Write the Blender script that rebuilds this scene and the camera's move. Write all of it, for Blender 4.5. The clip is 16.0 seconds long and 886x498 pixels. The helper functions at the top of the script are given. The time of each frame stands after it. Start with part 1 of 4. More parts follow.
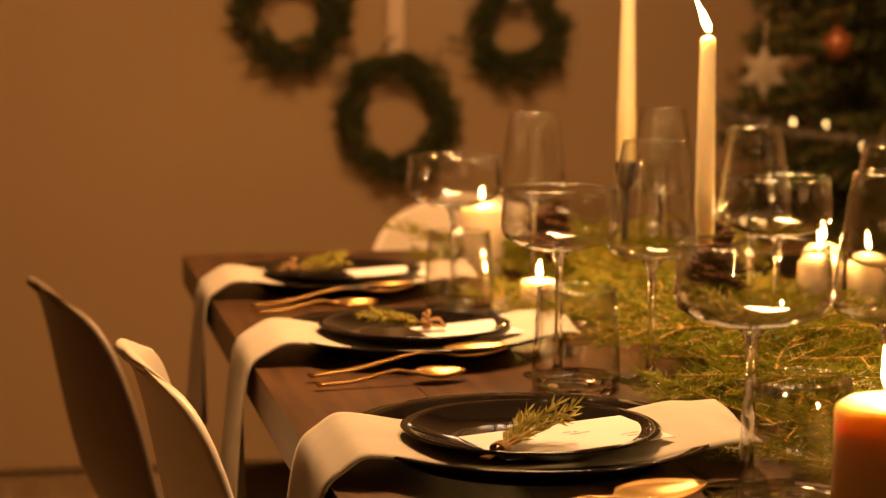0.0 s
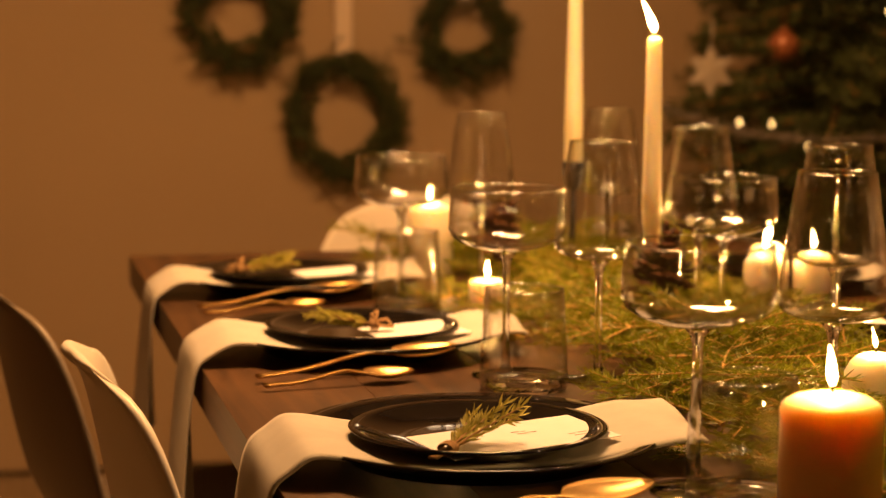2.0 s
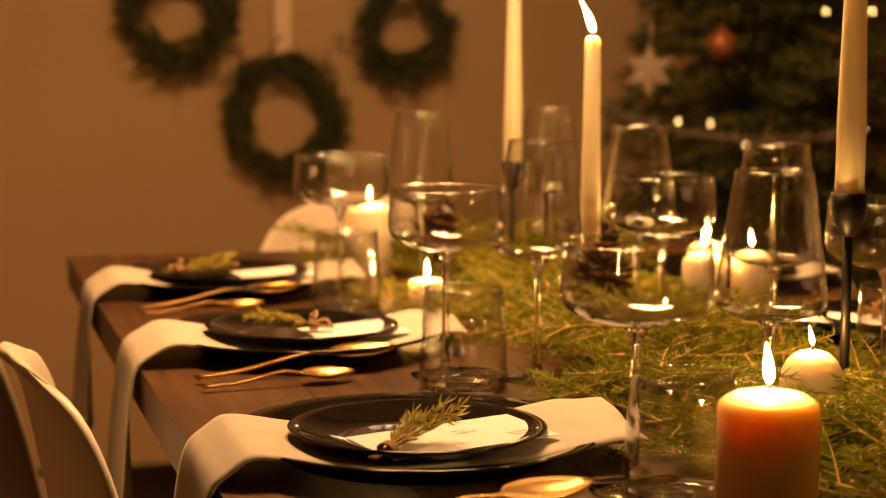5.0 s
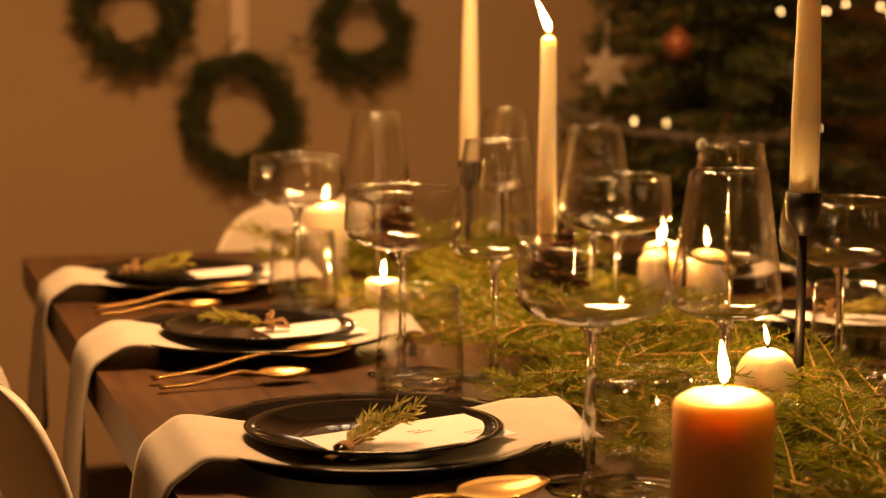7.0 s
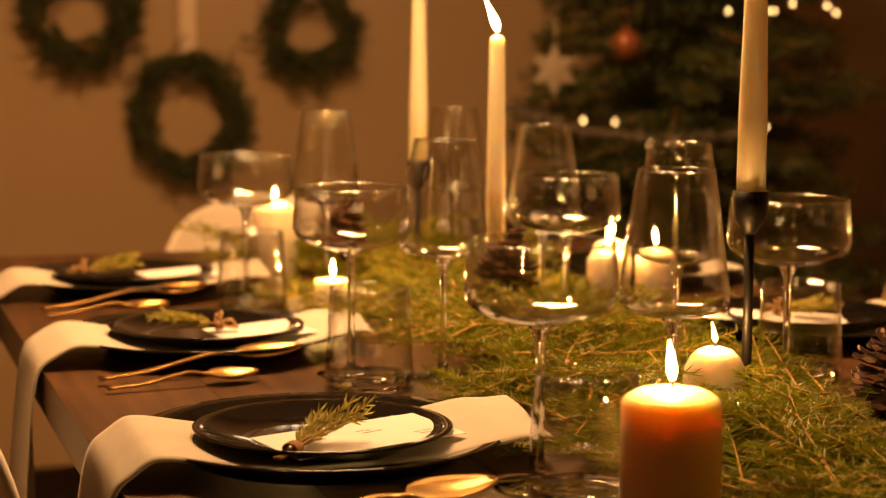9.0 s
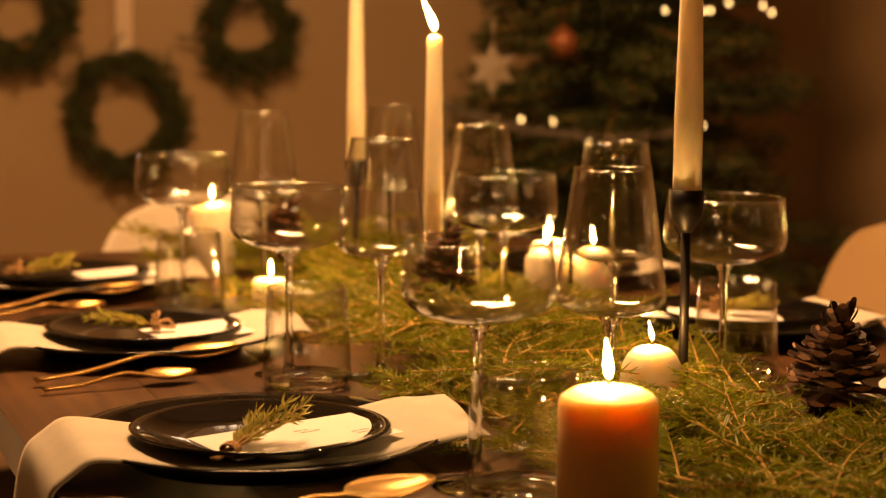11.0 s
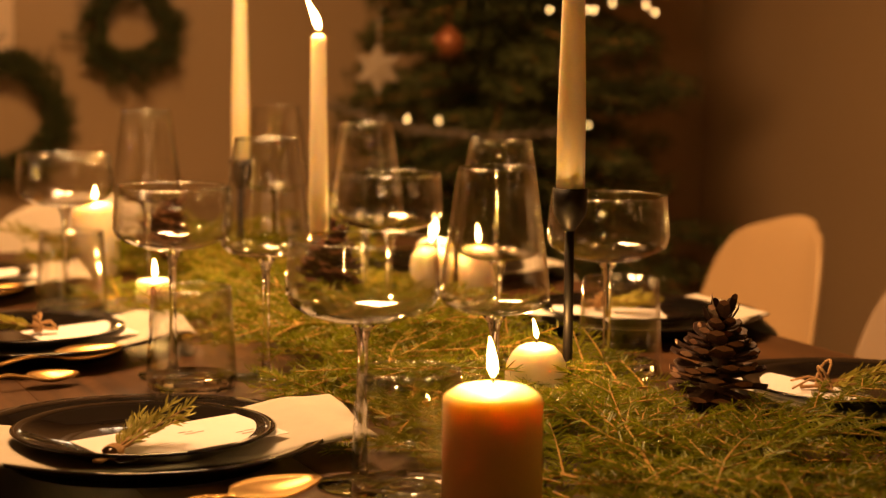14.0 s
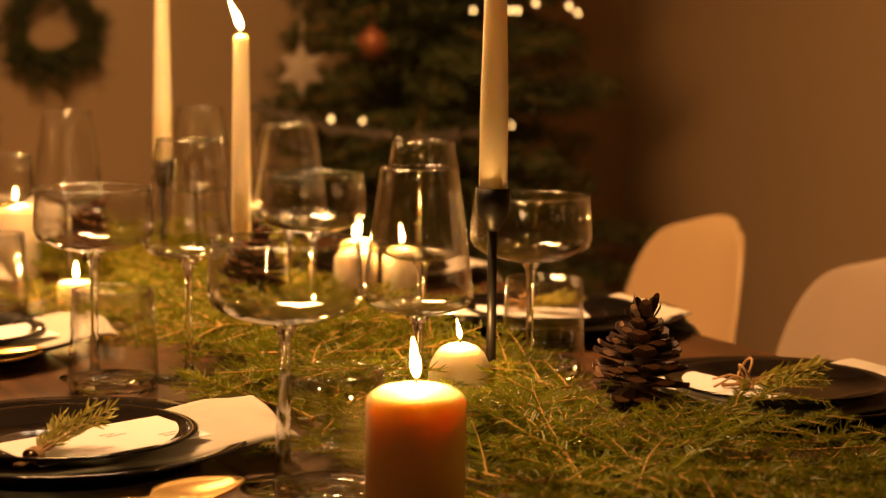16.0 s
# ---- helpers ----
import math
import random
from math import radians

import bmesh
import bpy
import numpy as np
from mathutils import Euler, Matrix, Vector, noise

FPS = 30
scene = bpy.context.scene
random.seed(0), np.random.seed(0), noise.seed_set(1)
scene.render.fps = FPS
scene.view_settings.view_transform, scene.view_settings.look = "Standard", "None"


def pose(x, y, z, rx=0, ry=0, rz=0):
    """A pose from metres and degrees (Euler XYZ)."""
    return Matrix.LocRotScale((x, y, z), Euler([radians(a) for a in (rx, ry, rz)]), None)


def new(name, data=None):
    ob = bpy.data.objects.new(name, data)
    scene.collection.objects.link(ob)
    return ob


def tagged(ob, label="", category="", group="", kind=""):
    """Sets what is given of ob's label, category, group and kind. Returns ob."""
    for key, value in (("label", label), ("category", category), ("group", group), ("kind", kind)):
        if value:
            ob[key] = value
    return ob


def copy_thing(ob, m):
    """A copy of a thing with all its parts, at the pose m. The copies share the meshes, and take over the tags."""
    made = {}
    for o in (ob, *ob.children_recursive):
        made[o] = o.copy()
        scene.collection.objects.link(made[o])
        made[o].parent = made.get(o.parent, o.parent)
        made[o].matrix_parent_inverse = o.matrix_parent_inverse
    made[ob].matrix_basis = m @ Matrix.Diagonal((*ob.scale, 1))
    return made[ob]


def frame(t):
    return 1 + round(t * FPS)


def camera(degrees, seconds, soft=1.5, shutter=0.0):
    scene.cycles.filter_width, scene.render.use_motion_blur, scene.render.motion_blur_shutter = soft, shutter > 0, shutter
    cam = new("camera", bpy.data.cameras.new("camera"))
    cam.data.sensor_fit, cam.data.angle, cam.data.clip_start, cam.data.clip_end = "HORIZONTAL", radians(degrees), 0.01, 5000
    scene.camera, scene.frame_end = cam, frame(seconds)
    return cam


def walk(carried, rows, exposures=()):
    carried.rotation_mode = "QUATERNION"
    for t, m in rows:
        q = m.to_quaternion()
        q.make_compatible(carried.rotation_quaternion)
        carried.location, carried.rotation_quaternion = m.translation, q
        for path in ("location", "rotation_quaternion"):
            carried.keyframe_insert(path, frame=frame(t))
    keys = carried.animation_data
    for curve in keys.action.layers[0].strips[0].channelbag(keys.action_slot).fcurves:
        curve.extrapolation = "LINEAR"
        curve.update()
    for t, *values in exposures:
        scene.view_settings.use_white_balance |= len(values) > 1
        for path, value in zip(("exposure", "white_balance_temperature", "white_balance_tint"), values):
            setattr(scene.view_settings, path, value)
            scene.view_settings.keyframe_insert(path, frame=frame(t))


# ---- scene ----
cam = camera(26.4, 16.0, soft=1.25)
cam.data.dof.use_dof = True
cam.data.dof.focus_distance = 1.64
cam.data.dof.aperture_fstop = 5.6
cam.data.dof.aperture_blades = 0

# a pan on a tripod, the lens a hand's width ahead of the axis
PATH = [
    (0.0, pose(-0.0039, 0.0011, 1.11, 83.271, -0.298, -11.100)),
    (0.5, pose(-0.0035, 0.001, 1.11, 83.277, -0.306, -11.559)),
    (1.0, pose(-0.0032, 0.0009, 1.11, 83.282, -0.314, -11.968)),
    (1.5, pose(-0.0029, 0.0008, 1.11, 83.286, -0.321, -12.305)),
    (2.0, pose(-0.0026, 0.0007, 1.11, 83.288, -0.328, -12.654)),
    (2.5, pose(-0.0023, 0.0007, 1.11, 83.291, -0.334, -12.993)),
    (3.0, pose(-0.002, 0.0006, 1.11, 83.292, -0.341, -13.330)),
    (5.5, pose(-0.0008, 0.0002, 1.11, 83.294, -0.370, -14.746)),
    (6.0, pose(-0.0006, 0.0002, 1.11, 83.294, -0.377, -15.070)),
    (6.5, pose(-0.0003, 0.0001, 1.11, 83.293, -0.384, -15.405)),
    (7.0, pose(0.0, 0.0, 1.11, 83.292, -0.391, -15.753)),
    (7.5, pose(0.0003, -0.0001, 1.11, 83.291, -0.399, -16.128)),
    (8.0, pose(0.0006, -0.0002, 1.11, 83.289, -0.407, -16.506)),
    (8.5, pose(0.0009, -0.0003, 1.11, 83.287, -0.415, -16.876)),
    (9.0, pose(0.0013, -0.0004, 1.11, 83.286, -0.423, -17.266)),
    (11.5, pose(0.0033, -0.0009, 1.11, 83.276, -0.476, -19.642)),
    (12.0, pose(0.0037, -0.001, 1.11, 83.275, -0.489, -20.191)),
    (12.5, pose(0.0042, -0.0012, 1.11, 83.275, -0.502, -20.767)),
    (13.0, pose(0.0047, -0.0013, 1.11, 83.277, -0.517, -21.417)),
    (13.5, pose(0.0052, -0.0015, 1.11, 83.279, -0.530, -21.948)),
    (14.0, pose(0.0057, -0.0016, 1.11, 83.283, -0.544, -22.528)),
    (14.5, pose(0.0061, -0.0017, 1.11, 83.288, -0.557, -23.095)),
    (15.0, pose(0.0066, -0.0019, 1.11, 83.296, -0.572, -23.697)),
    (15.5, pose(0.0071, -0.002, 1.11, 83.306, -0.586, -24.247)),
    (16.0, pose(0.0076, -0.0021, 1.11, 83.317, -0.600, -24.805)),
]
walk(cam, PATH)

# ---- light ----
world = bpy.data.worlds.new("world")
scene.world = world
world.use_nodes = True
world.node_tree.nodes["Background"].inputs[0].default_value = (0.9, 0.55, 0.28, 1)
world.node_tree.nodes["Background"].inputs[1].default_value = 0.004
scene.view_settings.exposure = 0.0


def lamp(name, kind, energy, colour, m, size=0.01):
    data = bpy.data.lights.new(name, kind)
    data.energy, data.color = energy, colour
    if kind == "AREA":
        data.shape, data.size = "DISK", size
    else:
        data.shadow_soft_size = size
    ob = new(name, data)
    ob.matrix_world = m
    return ob


# fill from above the table; its lamp is an addition, out of view
TABLE_FILL = (0.66, 1.95, 2.05)
shaded = lamp("table_fill_light", "AREA", 6.6, (1.0, 0.53, 0.215), pose(*TABLE_FILL), 0.30)
shaded.data.spread = radians(100)
# added unseen source that brightens the walls and the room
CEILING_FILL = (0.52, 2.45, 2.505)
lamp("ceiling_fill_light", "AREA", 61.0, (1.0, 0.45, 0.127), pose(*CEILING_FILL), 0.56)


# ---- materials ----
def material(name, colour, rough=0.5, metal=0.0, vary=0.12, scale=30.0, fine=300.0, bump=0.1, spec=0.5, per=0.0, coat=0.0):
    """A principled surface whose colour varies at two scales, with fine relief."""
    mat = bpy.data.materials.new(name)
    mat.use_nodes = True
    nt = mat.node_tree
    b = nt.nodes["Principled BSDF"]
    b.inputs["Roughness"].default_value = rough
    b.inputs["Metallic"].default_value = metal
    b.inputs["Specular IOR Level"].default_value = spec
    b.inputs["Coat Weight"].default_value = coat
    tc = nt.nodes.new("ShaderNodeTexCoord")
    n1 = nt.nodes.new("ShaderNodeTexNoise")
    n1.inputs["Scale"].default_value = scale
    n1.inputs["Detail"].default_value = 4
    n2 = nt.nodes.new("ShaderNodeTexNoise")
    n2.inputs["Scale"].default_value = fine
    n2.inputs["Detail"].default_value = 2
    nt.links.new(tc.outputs["Object"], n1.inputs["Vector"])
    nt.links.new(tc.outputs["Object"], n2.inputs["Vector"])
    add = nt.nodes.new("ShaderNodeMath")
    add.operation = "ADD"
    nt.links.new(n1.outputs["Fac"], add.inputs[0])
    nt.links.new(n2.outputs["Fac"], add.inputs[1])
    last = add
    if per:
        info = nt.nodes.new("ShaderNodeObjectInfo")
        isl = nt.nodes.new("ShaderNodeNewGeometry")
        m1 = nt.nodes.new("ShaderNodeMath")
        m1.operation = "MULTIPLY_ADD"
        m1.inputs[1].default_value = per
        nt.links.new(isl.outputs["Random Per Island"], m1.inputs[0])
        nt.links.new(add.outputs[0], m1.inputs[2])
        m2 = nt.nodes.new("ShaderNodeMath")
        m2.operation = "MULTIPLY_ADD"
        m2.inputs[1].default_value = per
        nt.links.new(info.outputs["Random"], m2.inputs[0])
        nt.links.new(m1.outputs[0], m2.inputs[2])
        last = m2
    rmp = nt.nodes.new("ShaderNodeMapRange")
    rmp.inputs["From Min"].default_value = 0.6
    rmp.inputs["From Max"].default_value = 1.4 + 2 * per
    rmp.inputs["To Min"].default_value = 1 - vary
    rmp.inputs["To Max"].default_value = 1 + vary
    nt.links.new(last.outputs[0], rmp.inputs["Value"])
    mul = nt.nodes.new("ShaderNodeVectorMath")
    mul.operation = "SCALE"
    mul.inputs[0].default_value = colour
    nt.links.new(rmp.outputs[0], mul.inputs["Scale"])
    nt.links.new(mul.outputs[0], b.inputs["Base Color"])
    if bump:
        bp = nt.nodes.new("ShaderNodeBump")
        bp.inputs["Strength"].default_value = bump
        bp.inputs["Distance"].default_value = 0.001
        nt.links.new(n2.outputs["Fac"], bp.inputs["Height"])
        nt.links.new(bp.outputs[0], b.inputs["Normal"])
    return mat


def wood_material(name, dark, light, rough=0.45):
    mat = bpy.data.materials.new(name)
    mat.use_nodes = True
    nt = mat.node_tree
    b = nt.nodes["Principled BSDF"]
    tc = nt.nodes.new("ShaderNodeTexCoord")
    info = nt.nodes.new("ShaderNodeObjectInfo")
    shift = nt.nodes.new("ShaderNodeVectorMath")
    shift.operation = "ADD"
    com = nt.nodes.new("ShaderNodeCombineXYZ")
    big = nt.nodes.new("ShaderNodeMath")
    big.operation = "MULTIPLY"
    big.inputs[1].default_value = 40
    nt.links.new(info.outputs["Random"], big.inputs[0])
    for k in range(3):
        nt.links.new(big.outputs[0], com.inputs[k])
    nt.links.new(tc.outputs["Object"], shift.inputs[0])
    nt.links.new(com.outputs[0], shift.inputs[1])
    mp = nt.nodes.new("ShaderNodeMapping")
    mp.inputs["Scale"].default_value = (26, 1.6, 26)
    nt.links.new(shift.outputs[0], mp.inputs["Vector"])
    n1 = nt.nodes.new("ShaderNodeTexNoise")
    n1.inputs["Scale"].default_value = 2.2
    n1.inputs["Detail"].default_value = 8
    n1.inputs["Distortion"].default_value = 0.6
    n2 = nt.nodes.new("ShaderNodeTexNoise")
    n2.inputs["Scale"].default_value = 5.0
    n2.inputs["Detail"].default_value = 3
    nt.links.new(mp.outputs[0], n1.inputs["Vector"])
    nt.links.new(shift.outputs[0], n2.inputs["Vector"])
    mixf = nt.nodes.new("ShaderNodeMath")
    mixf.operation = "MULTIPLY_ADD"
    mixf.inputs[1].default_value = 0.45
    nt.links.new(n2.outputs["Fac"], mixf.inputs[0])
    nt.links.new(n1.outputs["Fac"], mixf.inputs[2])
    ramp = nt.nodes.new("ShaderNodeValToRGB")
    ramp.color_ramp.elements[0].position, ramp.color_ramp.elements[0].color = 0.45, (*dark, 1)
    ramp.color_ramp.elements[1].position, ramp.color_ramp.elements[1].color = 1.0, (*light, 1)
    nt.links.new(mixf.outputs[0], ramp.inputs[0])
    nt.links.new(ramp.outputs[0], b.inputs["Base Color"])
    b.inputs["Roughness"].default_value = rough
    bp = nt.nodes.new("ShaderNodeBump")
    bp.inputs["Strength"].default_value = 0.25
    bp.inputs["Distance"].default_value = 0.001
    nt.links.new(n1.outputs["Fac"], bp.inputs["Height"])
    nt.links.new(bp.outputs[0], b.inputs["Normal"])
    return mat


def thin_glass(name, base=0.072, rough=0.03):
    """Thin clear glass: see-through, with gloss that grows towards the rim of a curved wall."""
    mat = bpy.data.materials.new(name)
    mat.use_nodes = True
    nt = mat.node_tree
    nt.nodes.clear()
    out = nt.nodes.new("ShaderNodeOutputMaterial")
    tr = nt.nodes.new("ShaderNodeBsdfTransparent")
    tr.inputs[0].default_value = (0.995, 0.992, 0.985, 1)
    gl = nt.nodes.new("ShaderNodeBsdfGlossy")
    gl.inputs["Roughness"].default_value = rough
    lw = nt.nodes.new("ShaderNodeLayerWeight")
    lw.inputs["Blend"].default_value = 0.5
    pw = nt.nodes.new("ShaderNodeMath")
    pw.operation = "POWER"
    pw.inputs[1].default_value = 2.8
    nt.links.new(lw.outputs["Facing"], pw.inputs[0])
    ma = nt.nodes.new("ShaderNodeMath")
    ma.operation = "MULTIPLY_ADD"
    ma.inputs[1].default_value = 0.85
    ma.inputs[2].default_value = base
    nt.links.new(pw.outputs[0], ma.inputs[0])
    mx = nt.nodes.new("ShaderNodeMixShader")
    nt.links.new(ma.outputs[0], mx.inputs[0])
    nt.links.new(tr.outputs[0], mx.inputs[1])
    nt.links.new(gl.outputs[0], mx.inputs[2])
    nt.links.new(mx.outputs[0], out.inputs[0])
    return mat


def solid_glass(name):
    mat = bpy.data.materials.new(name)
    mat.use_nodes = True
    b = mat.node_tree.nodes["Principled BSDF"]
    b.inputs["Base Color"].default_value = (0.98, 0.97, 0.95, 1)
    b.inputs["Transmission Weight"].default_value = 1
    b.inputs["Roughness"].default_value = 0.01
    b.inputs["IOR"].default_value = 1.48
    return mat


def wax_material(name, colour, scale=0.02, weight=0.9):
    mat = material(name, colour, 0.45, 0, 0.04, 20, 400, 0.05)
    b = mat.node_tree.nodes["Principled BSDF"]
    b.inputs["Subsurface Weight"].default_value = weight
    b.inputs["Subsurface Radius"].default_value = (1.0, 0.82, 0.42)
    b.inputs["Subsurface Scale"].default_value = scale
    return mat


def flame_material(name, strength=60.0):
    mat = bpy.data.materials.new(name)
    mat.use_nodes = True
    nt = mat.node_tree
    nt.nodes.clear()
    out = nt.nodes.new("ShaderNodeOutputMaterial")
    em = nt.nodes.new("ShaderNodeEmission")
    tc = nt.nodes.new("ShaderNodeTexCoord")
    sep = nt.nodes.new("ShaderNodeSeparateXYZ")
    nt.links.new(tc.outputs["Generated"], sep.inputs[0])
    ramp = nt.nodes.new("ShaderNodeValToRGB")
    ramp.color_ramp.elements[0].position, ramp.color_ramp.elements[0].color = 0.0, (1.0, 0.38, 0.07, 1)
    ramp.color_ramp.elements[1].position, ramp.color_ramp.elements[1].color = 1.0, (1.0, 0.52, 0.10, 1)
    mid = ramp.color_ramp.elements.new(0.35)
    mid.color = (1.0, 0.68, 0.24, 1)
    nt.links.new(sep.outputs["Z"], ramp.inputs[0])
    nt.links.new(ramp.outputs[0], em.inputs[0])
    em.inputs[1].default_value = strength
    tr = nt.nodes.new("ShaderNodeBsdfTransparent")
    ad = nt.nodes.new("ShaderNodeAddShader")
    nt.links.new(em.outputs[0], ad.inputs[0])
    nt.links.new(tr.outputs[0], ad.inputs[1])
    nt.links.new(ad.outputs[0], out.inputs[0])
    return mat


def leaf_material(name, colour, rough, through_light):
    """Thin foliage: a varied green surface that lets part of the light through."""
    mat = material(name, colour, rough, 0, 0.60, 8, 60, 0, 0.35, 0.5)
    nt = mat.node_tree
    b = nt.nodes["Principled BSDF"]
    tl = nt.nodes.new("ShaderNodeBsdfTranslucent")
    nt.links.new(b.inputs["Base Color"].links[0].from_socket, tl.inputs["Color"])
    mx = nt.nodes.new("ShaderNodeMixShader")
    mx.inputs[0].default_value = through_light
    nt.links.new(b.outputs[0], mx.inputs[1])
    nt.links.new(tl.outputs[0], mx.inputs[2])
    nt.links.new(mx.outputs[0], nt.nodes["Material Output"].inputs["Surface"])
    return mat


def glow_material(name, colour, strength):
    mat = bpy.data.materials.new(name)
    mat.use_nodes = True
    b = mat.node_tree.nodes["Principled BSDF"]
    b.inputs["Base Color"].default_value = (*colour, 1)
    b.inputs["Emission Color"].default_value = (*colour, 1)
    b.inputs["Emission Strength"].default_value = strength
    return mat


M_WALL = material("wall_paint", (0.45, 0.325, 0.195), 0.85, 0, 0.05, 1.5, 120, 0.15)
M_CEIL = material("ceiling_paint", (0.7, 0.66, 0.6), 0.9, 0, 0.04, 2, 90, 0.1)
M_FLOOR = wood_material("floor_wood", (0.20, 0.14, 0.08), (0.36, 0.26, 0.16), 0.5)
M_WOOD = wood_material("table_wood", (0.026, 0.0105, 0.0038), (0.105, 0.046, 0.014), 0.40)
M_CHAIR = material("chair_plastic", (0.72, 0.66, 0.58), 0.38, 0, 0.03, 8, 500, 0.03)
# shell colour darkened to carry the shade on the chair's outer back
M_CHAIRSHADE = material("shade_dark_plastic", (0.17, 0.13, 0.095), 0.42, 0, 0.03, 8, 500, 0.03)
# these two colours hold the candlelight's orange and the dimness on the right
M_CHAIRCANDLE = material("candle_tinted_plastic", (0.49, 0.345, 0.195), 0.45, 0, 0.03, 8, 500, 0.03)
M_CHAIRDIM = material("dim_toned_plastic", (0.34, 0.26, 0.20), 0.42, 0, 0.03, 8, 500, 0.03)
M_LEG = wood_material("beech", (0.35, 0.22, 0.11), (0.5, 0.33, 0.18), 0.5)
M_BLACK = material("black_glaze", (0.005, 0.004, 0.004), 0.015, 0, 0.2, 20, 40, 0.004, 0.45)
M_LINEN = material("linen", (0.50, 0.465, 0.41), 0.9, 0, 0.10, 25, 1400, 0.5, 0.2)
M_PAPER = material("card_paper", (0.76, 0.72, 0.74), 0.8, 0, 0.03, 40, 800, 0.1, 0.3)
M_INK = material("ink", (0.36, 0.33, 0.33), 0.8, 0, 0.1, 60, 900, 0, 0.2)
M_GOLD = material("brushed_gold", (0.46, 0.29, 0.11), 0.30, 1.0, 0.10, 60, 900, 0.05)
M_GOLDP = material("polished_gold", (0.74, 0.46, 0.18), 0.20, 1.0, 0.10, 60, 900, 0.03)
M_TWINE = material("jute_twine", (0.42, 0.25, 0.11), 0.9, 0, 0.3, 200, 2000, 0.5)
M_IRON = material("black_iron", (0.012, 0.010, 0.010), 0.45, 0.3, 0.2, 60, 700, 0.1)
M_GLASS = thin_glass("thin_glass", 0.08, 0.035)
M_RIM = thin_glass("polished_rim", 0.14, 0.07)
M_STEM = solid_glass("stem_glass")
M_WAX = wax_material("ivory_wax", (0.84, 0.75, 0.58), 0.020, 1.0)
M_WAXO = wax_material("amber_wax", (0.92, 0.71, 0.36), 0.019, 1.0)
M_FLAME = flame_material("flame", 70.0)
M_WICK = material("charred_wick", (0.03, 0.02, 0.015), 0.9)
M_FIR = leaf_material("fir_needles", (0.185, 0.205, 0.008), 0.45, 0.35)
M_FIRTWIG = material("young_fir_twig", (0.40, 0.23, 0.05), 0.7, 0, 0.3, 90, 500, 0.3, 0.3)
M_FIRDARK = material("spruce_needles", (0.050, 0.062, 0.018), 0.6, 0, 0.4, 8, 60, 0, 0.3, 0.4)
M_TWIG = material("fir_twig", (0.28, 0.15, 0.045), 0.8, 0, 0.3, 90, 500, 0.3)
M_SPRIG = leaf_material("rosemary", (0.44, 0.40, 0.075), 0.6, 0.25)
M_CONE = material("pine_cone", (0.050, 0.018, 0.009), 0.65, 0, 0.45, 60, 500, 0.4, 0.4, 0.4)
M_CONEEDGE = material("pine_cone_edge", (0.17, 0.068, 0.032), 0.7, 0, 0.3, 60, 500, 0.3)
M_RIBBON = material("satin_ribbon", (0.78, 0.64, 0.50), 0.5, 0, 0.06, 30, 600, 0.1)
M_STAR = material("white_ornament", (0.38, 0.33, 0.27), 0.6, 0, 0.08, 40, 300, 0.1)
M_COPPER = material("copper_ornament", (0.30, 0.105, 0.045), 0.35, 0.3, 0.1, 40, 300, 0.05)
M_TINSEL = material("silver_garland", (0.20, 0.17, 0.14), 0.5, 0.2, 0.3, 60, 300, 0.1)
M_LED = glow_material("fairy_light", (1.0, 0.58, 0.20), 6.0)
M_BULB = glow_material("lamp_diffuser", (1.0, 0.72, 0.44), 7.0)


# ---- helpers of the build ----
def part(name, bm, mat, parent=None, label="", smooth=True):
    me = bpy.data.meshes.new(name)
    bm.normal_update()
    bm.to_mesh(me)
    bm.free()
    for p in me.polygons:
        p.use_smooth = smooth
    for m in (mat if isinstance(mat, (list, tuple)) else [mat]):
        me.materials.append(m)
    ob = new(name, me)
    if parent is not None:
        ob.parent = parent
    if label:
        tagged(ob, label)
    return ob


def empty(name, m=None):
    ob = new(name)
    ob.empty_display_size = 0.05
    if m is not None:
        ob.matrix_world = m
    return ob


def box(bm, lo, hi, m=None, bevel=0.0, mat=0):
    ge = bmesh.ops.create_cube(bm, size=1.0)
    vs = ge["verts"]
    for v in vs:
        v.co = Vector([lo[k] + (v.co[k] + 0.5) * (hi[k] - lo[k]) for k in range(3)])
    if bevel:
        es = list({e for v in vs for e in v.link_edges})
        r = bmesh.ops.bevel(bm, geom=es, offset=bevel, segments=2, affect="EDGES", profile=0.6)
        vs = list({v for f in r["faces"] for v in f.verts} | {v for v in vs if v.is_valid})
    if m is not None:
        for v in vs:
            v.co = m @ v.co
    for f in {f for v in vs for f in v.link_faces}:
        f.material_index = mat
    return vs


def lathe(profile, seg=40, bm=None, m=None, closed=False):
    """Turns (radius, height) points round the z axis; a radius of 0 closes the end."""
    bm = bm or bmesh.new()
    rings = []
    for r, z in profile:
        if r <= 1e-6:
            rings.append([bm.verts.new((0, 0, z))])
        else:
            rings.append([bm.verts.new((r * math.cos(2 * math.pi * k / seg), r * math.sin(2 * math.pi * k / seg), z)) for k in range(seg)])
    pairs = list(zip(rings, rings[1:])) + ([(rings[-1], rings[0])] if closed else [])
    for a, b in pairs:
        for k in range(seg):
            j = (k + 1) % seg
            q = [a[k % len(a)], a[j % len(a)], b[j % len(b)], b[k % len(b)]]
            u = []
            for x in q:
                if x not in u:
                    u.append(x)
            if len(u) > 2:
                bm.faces.new(u)
    if m is not None:
        for ring in rings:
            for v in ring:
                v.co = m @ v.co
    bmesh.ops.recalc_face_normals(bm, faces=bm.faces)
    return bm


